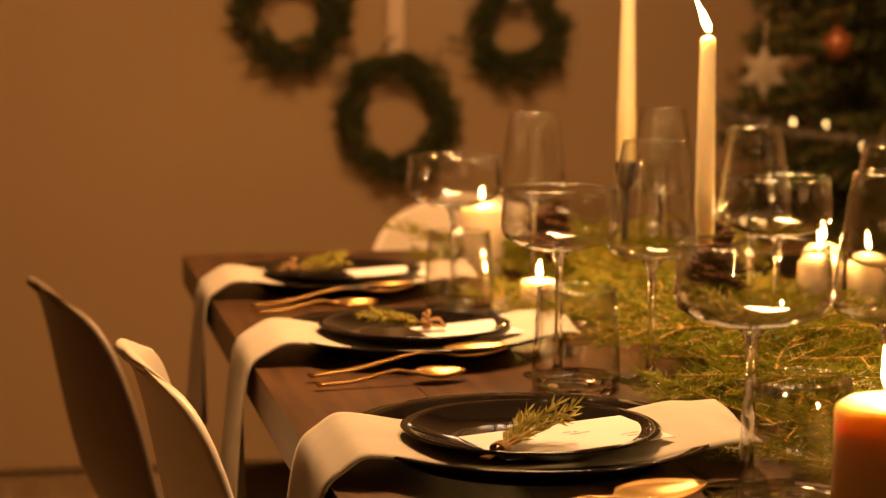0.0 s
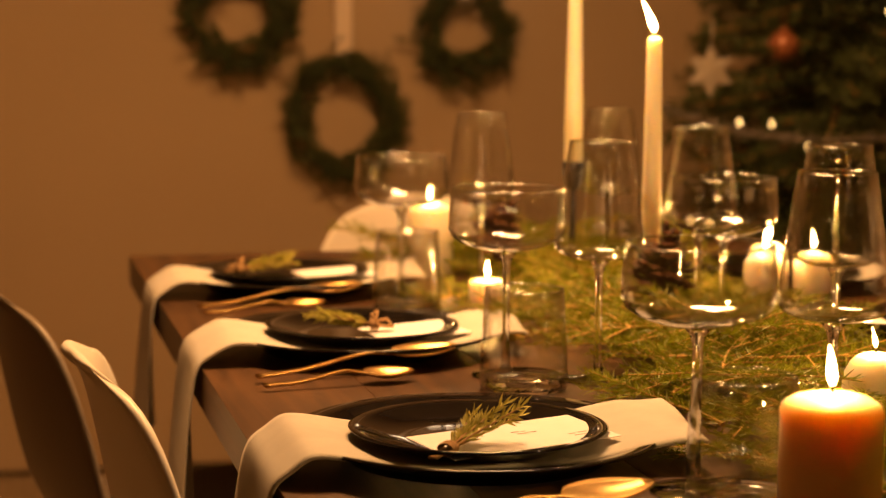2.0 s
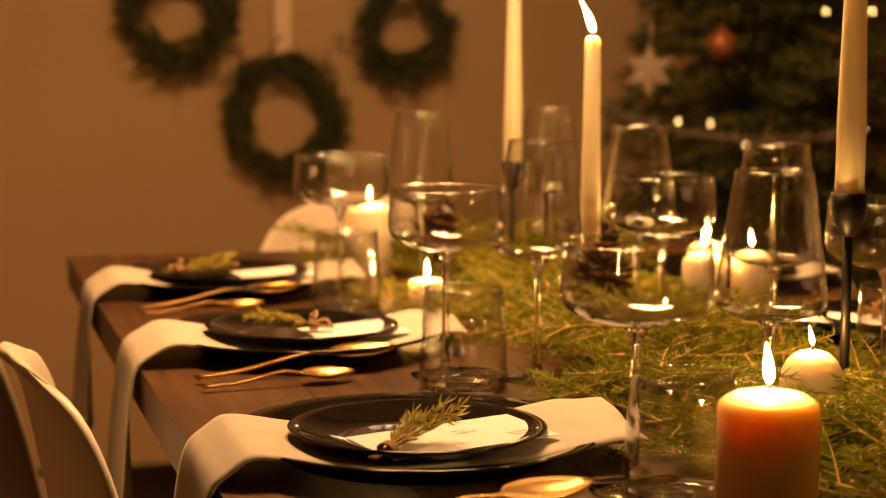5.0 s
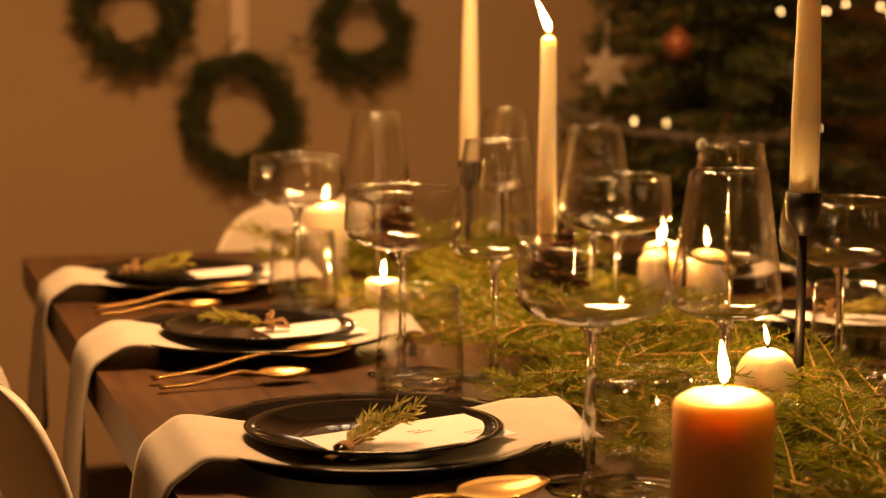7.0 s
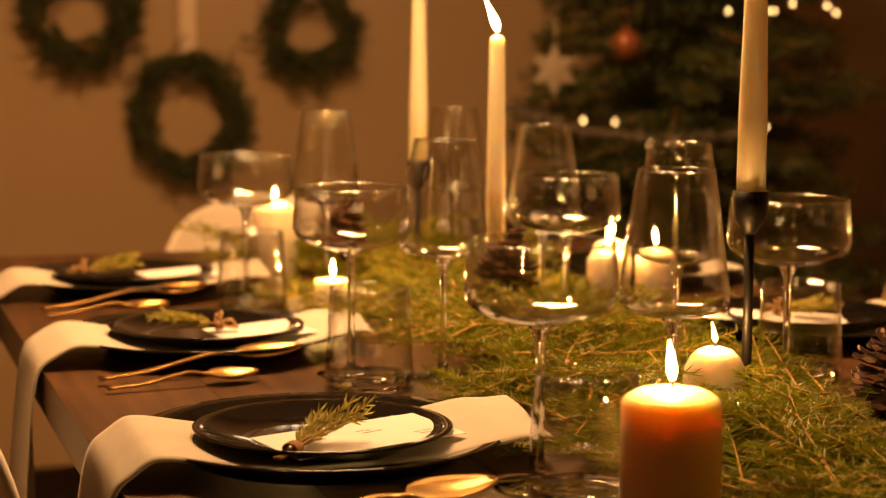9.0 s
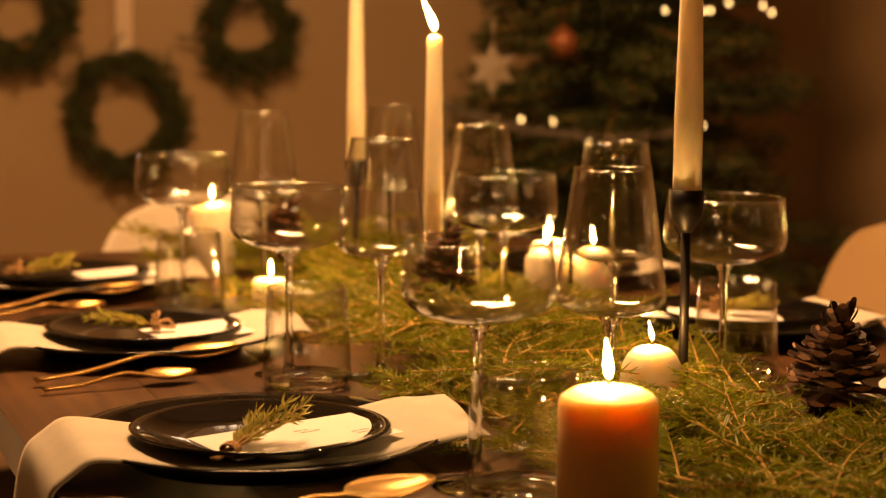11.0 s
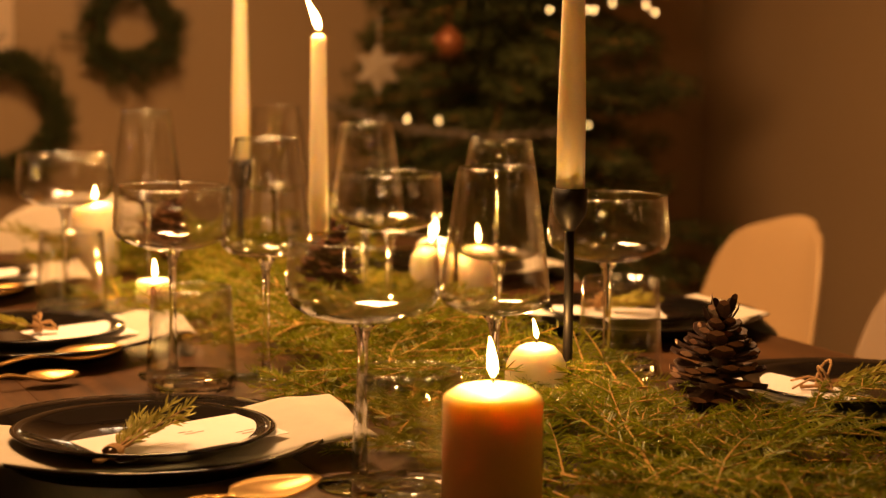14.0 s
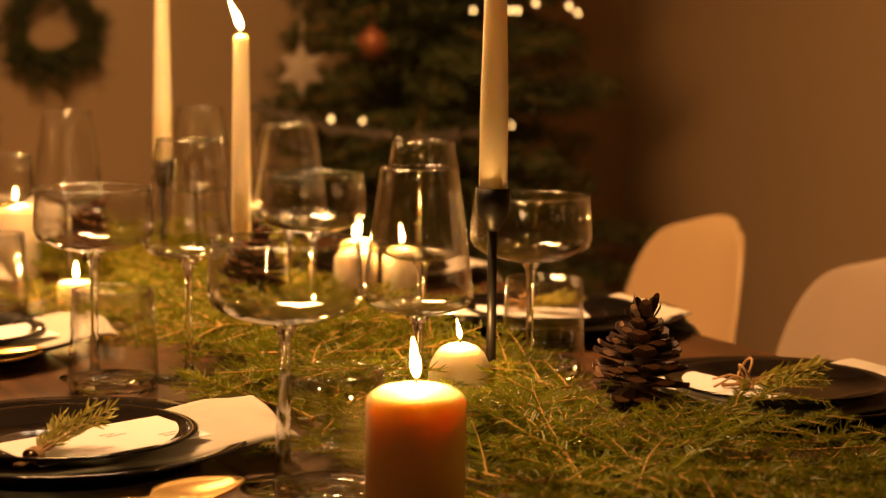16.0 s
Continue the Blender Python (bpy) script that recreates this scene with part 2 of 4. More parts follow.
def tube(bm, pts, radii, seg=6, mat=0):
    """A bent round rod through points."""
    pts = [Vector(p) for p in pts]
    rings = []
    for i, p in enumerate(pts):
        d = (pts[min(i + 1, len(pts) - 1)] - pts[max(i - 1, 0)]).normalized()
        a = d.orthogonal().normalized() if i == 0 else (rings_a - d * rings_a.dot(d)).normalized()
        rings_a = a
        b = d.cross(a)
        r = radii[i] if isinstance(radii, (list, tuple)) else radii
        rings.append([bm.verts.new(p + r * (a * math.cos(2 * math.pi * k / seg) + b * math.sin(2 * math.pi * k / seg))) for k in range(seg)])
    for a, b in zip(rings, rings[1:]):
        for k in range(seg):
            bm.faces.new((a[k], a[(k + 1) % seg], b[(k + 1) % seg], b[k])).material_index = mat
    bm.faces.new(rings[0][::-1]).material_index = mat
    bm.faces.new(rings[-1]).material_index = mat
    return bm


def smoothstep(a, b, x):
    t = min(1, max(0, (x - a) / (b - a)))
    return t * t * (3 - 2 * t)


# ---- the room ----
X0, X1, Y0, Y1, CEIL = -4.2, 2.79, -3.4, 4.75, 2.6


def structure(name, lo, hi, mat, label, bevel=0.0):
    bm = bmesh.new()
    box(bm, lo, hi, bevel=bevel)
    return tagged(part(name, bm, mat, smooth=False), label, name.split("_")[0], kind="structure")


structure("wall_north", (X0 - 0.15, Y1, 0), (X1 + 0.15, Y1 + 0.15, CEIL), M_WALL, "plain warm grey painted back wall")
structure("wall_south", (X0 - 0.15, Y0 - 0.15, 0), (X1 + 0.15, Y0, CEIL), M_WALL, "plain warm grey painted wall")
structure("wall_east", (X1, Y0, 0), (X1 + 0.15, Y1, CEIL), M_WALL, "plain warm grey painted side wall")
structure("wall_west", (X0 - 0.15, Y0, 0), (X0, Y1, CEIL), M_WALL, "plain warm grey painted wall")
structure("ceiling", (X0 - 0.15, Y0 - 0.15, CEIL), (X1 + 0.15, Y1 + 0.15, CEIL + 0.12), M_CEIL, "plain off-white ceiling")
floor = structure("floor", (X0 - 0.15, Y0 - 0.15, -0.12), (X1 + 0.15, Y1 + 0.15, -0.014), M_FLOOR, "plain brown wooden floor in dim light")

# ---- the table ----
TX0, TX1, TY0, TY1, TZ = 0.189, 1.23, 0.72, 2.985, 0.75


def dining_table():
    top = empty("dining_table", pose(TX0, 1.55, 0, 0, 0, 1.0) @ pose(-TX0, -1.55, 0))
    n = 7
    w = (TX1 - TX0) / n
    for k in range(n):
        bm = bmesh.new()
        a, b = TX0 + k * w, TX0 + (k + 1) * w
        box(bm, (a + 0.0002, TY0, TZ - 0.045), (b - 0.0002, TY1, TZ - random.random() * 0.0006), bevel=0.0007)
        part("plank", bm, M_WOOD, top)
    for x in (TX0 + 0.22, TX1 - 0.22):
        for y in (TY0 + 0.30, TY1 - 0.40):
            bm = bmesh.new()
            box(bm, (x - 0.04, y - 0.04, 0), (x + 0.04, y + 0.04, TZ - 0.0455), bevel=0.004)
            part("leg", bm, M_WOOD, top)
    bm = bmesh.new()
    for x in (TX0 + 0.22, TX1 - 0.22):
        box(bm, (x - 0.012, TY0 + 0.345, TZ - 0.13), (x + 0.012, TY1 - 0.445, TZ - 0.046))
    for y in (TY0 + 0.30, TY1 - 0.40):
        box(bm, (TX0 + 0.265, y - 0.012, TZ - 0.13), (TX1 - 0.265, y + 0.012, TZ - 0.046))
    part("apron", bm, M_WOOD, top, smooth=False)
    tagged(top, "long dark brown wooden dining table set for dinner", "table")


dining_table()


# ---- chairs ----
def shell_mesh():
    """A moulded one-piece seat shell that faces +y: profile from the seat's front lip to the top of the back."""
    prof = [(0.225, 0.425, 0.185), (0.205, 0.445, 0.205), (0.14, 0.447, 0.225), (0.04, 0.435, 0.235), (-0.06, 0.432, 0.238), (-0.13, 0.445, 0.236),
            (-0.185, 0.485, 0.232), (-0.214, 0.545, 0.226), (-0.231, 0.615, 0.218), (-0.245, 0.685, 0.204), (-0.255, 0.735, 0.182), (-0.264, 0.768, 0.154),
            (-0.272, 0.785, 0.124), (-0.281, 0.794, 0.090), (-0.291, 0.798, 0.045)]
    bm = bmesh.new()
    nu = 18
    rows = []
    for i, (y, z, w) in enumerate(prof):
        back = smoothstep(4, 8, i)
        top = smoothstep(8, 14, i)
        row = []
        for k in range(nu + 1):
            u = -1 + 2 * k / nu
            lift = abs(u) ** 2.4
            row.append(bm.verts.new((w * u, y + back * (0.042 - 0.026 * top) * lift, z + (1 - back) * 0.05 * lift + top * (-0.012) * lift)))
        rows.append(row)
    for a, b in zip(rows, rows[1:]):
        for k in range(nu):
            bm.faces.new((a[k], a[k + 1], b[k + 1], b[k]))
    bmesh.ops.recalc_face_normals(bm, faces=bm.faces)
    return bm


def chair(x, y, turn, mat, colour):
    ob = empty("dining_chair")
    sh = part("shell", shell_mesh(), mat, ob)
    so = sh.modifiers.new("thick", "SOLIDIFY")
    so.thickness, so.offset = 0.012, 0
    su = sh.modifiers.new("smooth", "SUBSURF")
    su.levels = su.render_levels = 1
    for sx in (-1, 1):
        for sy in (-1, 1):
            bm = bmesh.new()
            tube(bm, [(sx * 0.12, sy * 0.10, 0.425), (sx * 0.20, sy * 0.19, 0.0)], [0.016, 0.010], 10)
            part("leg", bm, M_LEG, ob)
    bm = bmesh.new()
    for a, b in (((-0.14, -0.12, 0.33), (0.14, 0.12, 0.33)), ((0.14, -0.12, 0.33), (-0.14, 0.12, 0.33))):
        tube(bm, [a, b], 0.004, 6)
    part("brace", bm, M_IRON, ob)
    ob.matrix_world = pose(x, y, 0, 0, 0, turn)
    tagged(ob, colour + " moulded plastic shell chair drawn up to the table", "chair", "chairs round the table")


chair(0.324, 1.875, -86, M_CHAIR, "white")
chair(0.226, 2.40, -80, M_CHAIRSHADE, "shade-darkened")
chair(1.489, 2.70, 84, M_CHAIRCANDLE, "candlelight-tinted white")
chair(1.412, 2.10, 86, M_CHAIRDIM, "dim-toned white")
chair(0.72, 3.15, 180, M_CHAIR, "white")


# ---- plates, napkins, cutlery ----
def plate_profile(r, h, foot, t=0.004):
    return [(0, 0.003), (foot - 0.004, 0.003), (foot, 0.0), (foot + 0.006, 0.001), (r * 0.74, h * 0.34), (r * 0.90, h * 0.74), (r - 0.002, h - 0.0015), (r, h),
            (r - 0.003, h + 0.001), (r * 0.90, h * 0.74 + t * 0.8), (r * 0.74, h * 0.36 + t), (foot * 0.94, 0.003 + t), (foot * 0.88, 0.003 + t), (foot * 0.80, 0.003 + t), (0, 0.003 + t)]


def dinner_plate(x, y):
    bm = lathe(plate_profile(0.158, 0.023, 0.105, 0.005), 72)
    ob = part("dinner_plate", bm, M_BLACK)
    ob.matrix_world = pose(x, y, TZ + 0.0005)
    tagged(ob, "large glossy black dinner plate on the table", "plate", "dinner plates")


def side_plate(x, y):
    bm = lathe(plate_profile(0.109, 0.017, 0.066, 0.0035), 64)
    ob = part("side_plate", bm, M_BLACK)
    ob.matrix_world = pose(x, y, TZ + 0.0125)
    tagged(ob, "small glossy black plate stacked on a napkin", "plate", "side plates")


def napkin(px, py, side, seed):
    """A folded linen strip that hangs over the table's edge, lies across the large plate and ends towards the middle."""
    rnd = random.Random(seed)
    edge = (TX0 if side < 0 else TX1) - 0.0175 * (py - 1.55)
    s = -side
    d = abs(px - edge)
    path = [(-0.014, TZ - 0.168), (-0.012, TZ - 0.08), (-0.0085, TZ - 0.02), (-0.0035, TZ + 0.004), (0.010, TZ + 0.0125), (max(0.022, d - 0.162), TZ + 0.0225), (d - 0.150, TZ + 0.0258), (d - 0.125, TZ + 0.0225), (d - 0.080, TZ + 0.0128),
            (d, TZ + 0.0108), (d + 0.080, TZ + 0.0128), (d + 0.125, TZ + 0.0225), (d + 0.146, TZ + 0.0262), (d + 0.156, TZ + 0.0264), (d + 0.164, TZ + 0.026), (d + 0.172, TZ + 0.025)]
    if side > 0:
        path = path[:11]
    fine = []
    for (a, b), (c, e) in zip(path, path[1:]):
        for k in range(4):
            f = k / 4
            fine.append((a + (c - a) * f, b + (e - b) * f))
    fine.append(path[-1])
    for turn in range(5):
        fine = [fine[0]] + [tuple(0.25 * p + 0.5 * q + 0.25 * r for p, q, r in zip(u, v, w)) for u, v, w in zip(fine, fine[1:], fine[2:])] + [fine[-1]]
    bm = bmesh.new()
    rows = []
    n = 14
    skew = rnd.uniform(-0.02, 0.02)
    total = len(fine) - 1
    for i, (a, z) in enumerate(fine):
        f = i / total
        row = []
        for k in range(n + 1):
            v = k / n
            w = -0.088 + 0.170 * v + skew * (f - 0.5)
            hang = max(0, (TZ - z) / 0.15)
            out = 0.009 * hang * math.sin(v * 6.5 + seed)
            ripple = 0.0012 * math.sin(v * 9 + f * 7 + seed) * smoothstep(0.72, 1, f) + 0.004 * smoothstep(0.9, 1, f) * (v - 0.3)
            tip = 0.018 * smoothstep(0.86, 1, f) * v * (side < 0)
            over = s * (a - out + tip)
            row.append(bm.verts.new((edge + over, py + w + 0.030 * hang * (v - 0.5), z + ripple)))
        rows.append(row)
    for a, b in zip(rows, rows[1:]):
        for k in range(n):
            bm.faces.new((a[k], a[k + 1], b[k + 1], b[k]))
    bmesh.ops.recalc_face_normals(bm, faces=bm.faces)
    ob = part("napkin", bm, M_LINEN)
    so = ob.modifiers.new("folds", "SOLIDIFY")
    so.thickness, so.offset = 0.0028, 0.0
    tagged(ob, "cream linen napkin draped from the plate over the table edge", "napkin", "napkins")


def spoon(m, big=1.0):
    bm = bmesh.new()
    n, seg = 26, 10
    length = 0.20 * big
    rows = []
    for i in range(n + 1):
        f = i / n
        x = length * f
        if f < 0.66:
            w = 0.0032 - 0.0012 * smoothstep(0.0, 0.6, f) + 0.0015 * (1 - smoothstep(0, 0.12, f))
            dish = 0.0
            z = 0.004 + 0.010 * smoothstep(0.15, 0.6, f) * (1 - 0.4 * smoothstep(0.52, 0.66, f))
        else:
            g = (f - 0.66) / 0.34
            w = 0.0022 + 0.0155 * big * (max(0, math.sin(math.pi * (0.06 + 0.94 * g) ** 0.85))) ** 0.75
            dish = 0.006 * math.sin(math.pi * g)
            z = 0.010 - 0.001 * g
        row = []
        for side in (1, -1):
            for k in range(seg + 1):
                u = -1 + 2 * k / seg
                u *= side
                z0 = z - dish * (1 - u * u) + side * (0.0011 if f > 0.66 else 0.0013)
                row.append(bm.verts.new((x, w * u, z0)))
        rows.append(row)
    m2 = len(rows[0])
    for a, b in zip(rows, rows[1:]):
        for k in range(m2):
            bm.faces.new((a[k], a[(k + 1) % m2], b[(k + 1) % m2], b[k]))
    bm.faces.new(rows[0])
    bm.faces.new(rows[-1])
    bmesh.ops.remove_doubles(bm, verts=bm.verts, dist=0.00002)
    bmesh.ops.recalc_face_normals(bm, faces=bm.faces)
    ob = part("spoon", bm, M_GOLD)
    ob.matrix_world = m
    tagged(ob, "brushed gold spoon lying on the wooden table", "spoon", "gold cutlery")


def fork(m):
    bm = bmesh.new()
    tube(bm, [(0, 0, 0.002), (0.05, 0, 0.004), (0.09, 0, 0.004)], [0.0028, 0.002, 0.0024], 8)
    box(bm, (0.088, -0.0085, 0.003), (0.112, 0.0085, 0.005), bevel=0.0008)
    for k in range(4):
        y = -0.0075 + 0.005 * k
        tube(bm, [(0.110, y, 0.004), (0.130, y, 0.0025), (0.140, y * 0.92, 0.004)], [0.0013, 0.0012, 0.0006], 6)
    ob = part("fork", bm, M_GOLDP)
    ob.matrix_world = m
    tagged(ob, "small gold fork resting on a black plate", "fork", "gold cutlery")


def place_card(m, bars=True, half=0.082):
    bm = bmesh.new()
    box(bm, (-half, -0.040, 0), (half, 0.040, 0.0006))
    ob = part("place_card", bm, M_PAPER, smooth=False)
    ob.matrix_world = m
    tagged(ob, "white paper place card with faint writing on a plate", "card", "place cards")
    if bars:
        for k, (x, y, w, h) in enumerate(((0.004, 0.010, 0.007, 0.0012), (0.013, 0.009, 0.004, 0.0012), (0.006, 0.003, 0.011, 0.0012), (0.019, 0.004, 0.006, 0.0012), (0.044, -0.016, 0.006, 0.0011), (0.053, -0.015, 0.009, 0.0011), (0.046, -0.022, 0.012, 0.0011))):
            bm = bmesh.new()
            box(bm, (x, y, 0.0008), (x + w, y + h, 0.0011))
            part("writing", bm, M_INK, ob, "faint grey handwriting", smooth=False)
    return ob


def sprig(m, seed, n=9, bow=True, spread=0.75, size=1.0, loops=1.0):
    """A small bunch of rosemary tied with twine: stems with narrow leaves all round, bare ends below the knot."""
    rnd = random.Random(seed)
    ob = empty("herb_sprig", m)
    bm = bmesh.new()
    for k in range(n):
        a = (k / (n - 1) - 0.5) * spread + rnd.uniform(-0.08, 0.08)
        length = rnd.uniform(0.050, 0.082) * size
        rise = rnd.uniform(0.10, 0.36)
        d = Vector((math.cos(a), math.sin(a), rise)).normalized()
        pts = [d * (length * t) + Vector((0, 0, -0.010 * t * t * rise + 0.002)) for t in (0, 0.35, 0.7, 1.0)]
        pts[0] = Vector((-0.006, rnd.uniform(-0.003, 0.003), 0.002))
        st = bmesh.new()
        tube(st, [pts[0] + Vector((-0.010, rnd.uniform(-0.005, 0.005), 0))] + pts, [0.0013, 0.0013, 0.0011, 0.0009, 0.0005], 5)
        part("stem", st, M_TWIG, ob)
        for j in range(36):
            t = 0.25 + 0.75 * j / 35
            i = min(2, int(t * 3))
            p = pts[i].lerp(pts[i + 1], t * 3 - i)
            side = d.orthogonal().normalized()
            side.rotate(Matrix.Rotation(rnd.uniform(0, 2 * math.pi), 3, d))
            nd = (d * rnd.uniform(0.9, 1.4) + side * 0.75).normalized()
            l = rnd.uniform(0.009, 0.015) * (0.6 + 0.4 * size)
            w = nd.cross(Vector((rnd.uniform(-1, 1), rnd.uniform(-1, 1), rnd.uniform(-1, 1)))).normalized() * 0.0011
            mid = p + nd * l * 0.55 + nd.cross(w) * 0.35
            v = [bm.verts.new(p - w * 0.5), bm.verts.new(p + w * 0.5), bm.verts.new(mid + w), bm.verts.new(p + nd * l), bm.verts.new(mid - w)]
            bm.faces.new((v[0], v[1], v[2], v[4]))
            bm.faces.new((v[4], v[2], v[3]))
    tagged(part("leaves", bm, M_SPRIG, ob), kind="stuff")
    tw = bmesh.new()
    for k in range(4):
        pts = [(0.002 + 0.0024 * k, 0.0070 * math.cos(a), 0.004 + 0.0048 * math.sin(a)) for a in [2 * math.pi * j / 14 for j in range(15)]]
        tube(tw, pts, 0.0012, 5)
    for sgn in (-1, 1) if bow else ():
        pts = [(0.006 + 0.004 * loops * math.sin(a) * sgn, sgn * 0.008 * loops * (1 - math.cos(a)), 0.008 + 0.006 * loops * (math.sin(a) + 0.5 * (1 - math.cos(a)))) for a in [math.pi * 2 * j / 14 for j in range(15)]]
        tube(tw, pts, 0.0013, 6)
        tube(tw, [(0.006, 0, 0.008), (-0.008, sgn * 0.008, 0.010), (-0.014 * loops, sgn * 0.012 * loops, 0.003)], 0.0011, 5)
    part("twine", tw, M_TWINE, ob, "brown jute twine")
    tagged(ob, "small green rosemary sprig tied with jute twine", "sprig", "herb sprigs")


LEFT = [(0.370, 1.520), (0.370, 2.065), (0.358, 2.560)]
RIGHT = [(1.050, 1.480), (1.075, 1.985), (1.050, 2.49)]
for k, (x, y) in enumerate(LEFT):
    dinner_plate(x, y)
    near = 1 if k == 0 else 0
    side_plate(x - 0.002 * near, y - 0.012 * near)
    napkin(x, y, -1, k + 1)
    spoon(pose(x - 0.140 + 0.004 * near, y - 0.228 - 0.070 * near, TZ + 0.002, 7, 0, 11), 0.80)
    spoon(pose(x - 0.142 + 0.006 * near, y - 0.184 - 0.078 * near, TZ + 0.003, 8, -3.0, 14), 1.14)
for k, (x, y) in enumerate(RIGHT):
    dinner_plate(x, y)
    side_plate(x, y)
    napkin(x, y, 1, k + 5)
fork(pose(1.195, 1.280, TZ, 0, 0, 184))
fork(pose(1.200, 1.255, TZ, 0, 0, 181))
PZ = TZ + 0.0125 + 0.0066
place_card(pose(0.391, 1.478, PZ + 0.0055, 2, -1, 17.5), True, 0.080)
sprig(pose(0.320, 1.422, PZ + 0.006, 0, -5, 46), 1, 9, False, 0.60, 1.08)
place_card(pose(0.424, 2.036, PZ + 0.0045, 2, -2, 14), False, 0.052)
sprig(pose(0.385, 2.040, PZ + 0.008, 0, 0, 172), 2, 12)
place_card(pose(0.418, 2.540, PZ + 0.0045, 2, -2, 12), False, 0.050)
sprig(pose(0.285, 2.560, PZ + 0.006, 0, 0, 4), 3, 11)
place_card(pose(0.985, 1.490, PZ + 0.0045, 0, 2, -72), False, 0.060)
sprig(pose(1.004, 1.478, PZ + 0.006, 0, 0, -31), 4, 8, True, 0.6, 1.0, 1.7)
place_card(pose(1.03, 1.985, PZ + 0.0045, 0, 2, -20), False)
sprig(pose(1.03, 1.99, PZ + 0.008, 0, 0, -30), 5, 10)


# ---- glasses ----
def bowl_part(outer, t, foot_z, ob, seg=56):
    """A hollow bowl from its outer profile (bottom to rim) and wall thickness."""
    inner = [(max(0, r - t), z + (t * 1.6 if r < 0.006 else 0)) for r, z in reversed(outer)]
    bowl = part("bowl", lathe(outer + [(outer[-1][0] - t * 0.5, outer[-1][1] + t * 0.5)] + inner, seg), M_GLASS, ob)
    part("rim", lathe([(outer[-1][0] - t * 0.5 + 0.0011 * math.cos(a), outer[-1][1] + 0.0006 + 0.0011 * math.sin(a)) for a in [2 * math.pi * k / 8 for k in range(8)]], 56, None, None, True), M_RIM, bowl)
    return bowl


def stem_part(h, ob, foot=0.036):
    prof = [(0, 0.0), (foot - 0.001, 0.0), (foot, 0.0010), (foot - 0.001, 0.0018), (foot * 0.5, 0.0030), (0.009, 0.0050), (0.0052, 0.0100), (0.0040, 0.02), (0.0036, h * 0.5), (0.0042, h - 0.014), (0.0068, h - 0.005), (0.0105, h - 0.0003), (0, h - 0.0003)]
    return part("stem", lathe(prof, 32), M_STEM, ob)


def coupe_glass():
    ob = empty("coupe_glass")
    bowl_part([(0.0, 0.129), (0.012, 0.1290), (0.030, 0.1325), (0.048, 0.1385), (0.0575, 0.1455), (0.0605, 0.1535), (0.0602, 0.165), (0.0590, 0.180), (0.0577, 0.1945)], 0.0012, 0, ob)
    stem_part(0.129, ob, 0.036)
    return tagged(ob, "empty clear coupe glass with a tall thin stem", "glass", "coupe glasses")


def wine_glass():
    ob = empty("wine_glass")
    bowl_part([(0.0, 0.123), (0.010, 0.123), (0.030, 0.1265), (0.042, 0.1315), (0.0458, 0.1375), (0.0455, 0.145), (0.0412, 0.180), (0.0354, 0.222), (0.0316, 0.2445)], 0.0012, 0, ob)
    stem_part(0.123, ob, 0.037)
    return tagged(ob, "empty clear tapered wine glass on a stem", "glass", "wine glasses")


def tumbler():
    ob = empty("tumbler")
    t = 0.0013
    outer = [(0.0, 0.0), (0.040, 0.0), (0.0435, 0.002), (0.0448, 0.007), (0.0440, 0.03), (0.0415, 0.07), (0.0395, 0.100)]
    inner = [(0.0382, 0.1005), (0.0402, 0.07), (0.0425, 0.03), (0.0425, 0.016), (0.038, 0.0160), (0, 0.0075)]
    wall = part("wall", lathe(outer[1:] + inner[:-2], 56), M_GLASS, ob)
    part("base", lathe([(0, 0.001), (0.014, 0.0), (0.028, 0.0018), (0.040, 0.0), (0.0423, 0.003), (0.0418, 0.014), (0.036, 0.0150), (0.022, 0.0125), (0, 0.0140)], 18), M_STEM, ob, "thick faceted base", smooth=False)
    part("rim", lathe([(0.03885 + 0.0011 * math.cos(a), 0.1008 + 0.0011 * math.sin(a)) for a in [2 * math.pi * k / 8 for k in range(8)]], 56, None, None, True), M_RIM, wall)
    return tagged(ob, "empty clear low water tumbler on the table", "glass", "tumblers")


def repeat(make, places):
    one = make()
    x, y, a = places[0]
    one.matrix_world = pose(x, y, TZ + 0.0005, 0, 0, a)
    for x, y, a in places[1:]:
        copy_thing(one, pose(x, y, TZ + 0.0005, 0, 0, a))


repeat(coupe_glass, [(0.508, 1.367, 0), (0.487, 1.875, 40), (0.474, 2.361, 80), (0.763, 1.976, 20), (0.871, 1.652, 60)])
repeat(wine_glass, [(0.640, 1.410, 0), (0.792, 1.739, 30), (0.574, 1.834, 60), (0.601, 2.454, 10), (0.777, 2.092, 50), (0.815, 2.560, 20)])
repeat(tumbler, [(0.525, 1.311, 0), (0.487, 1.803, 30), (0.477, 2.338, 60), (0.925, 1.725, 10)])


# ---- candles ----
def flame_bm(h, r, lean=(0.0, 0.0)):
    bm = lathe([(0, 0), (r * 0.55, h * 0.06), (r * 0.95, h * 0.20), (r, h * 0.32), (r * 0.80, h * 0.52), (r * 0.45, h * 0.76), (r * 0.16, h * 0.93), (0, h)], 16)
    for v in bm.verts:
        f = (v.co.z / h) ** 1.4
        v.co.x += lean[0] * f
        v.co.y += lean[1] * f
    return bm


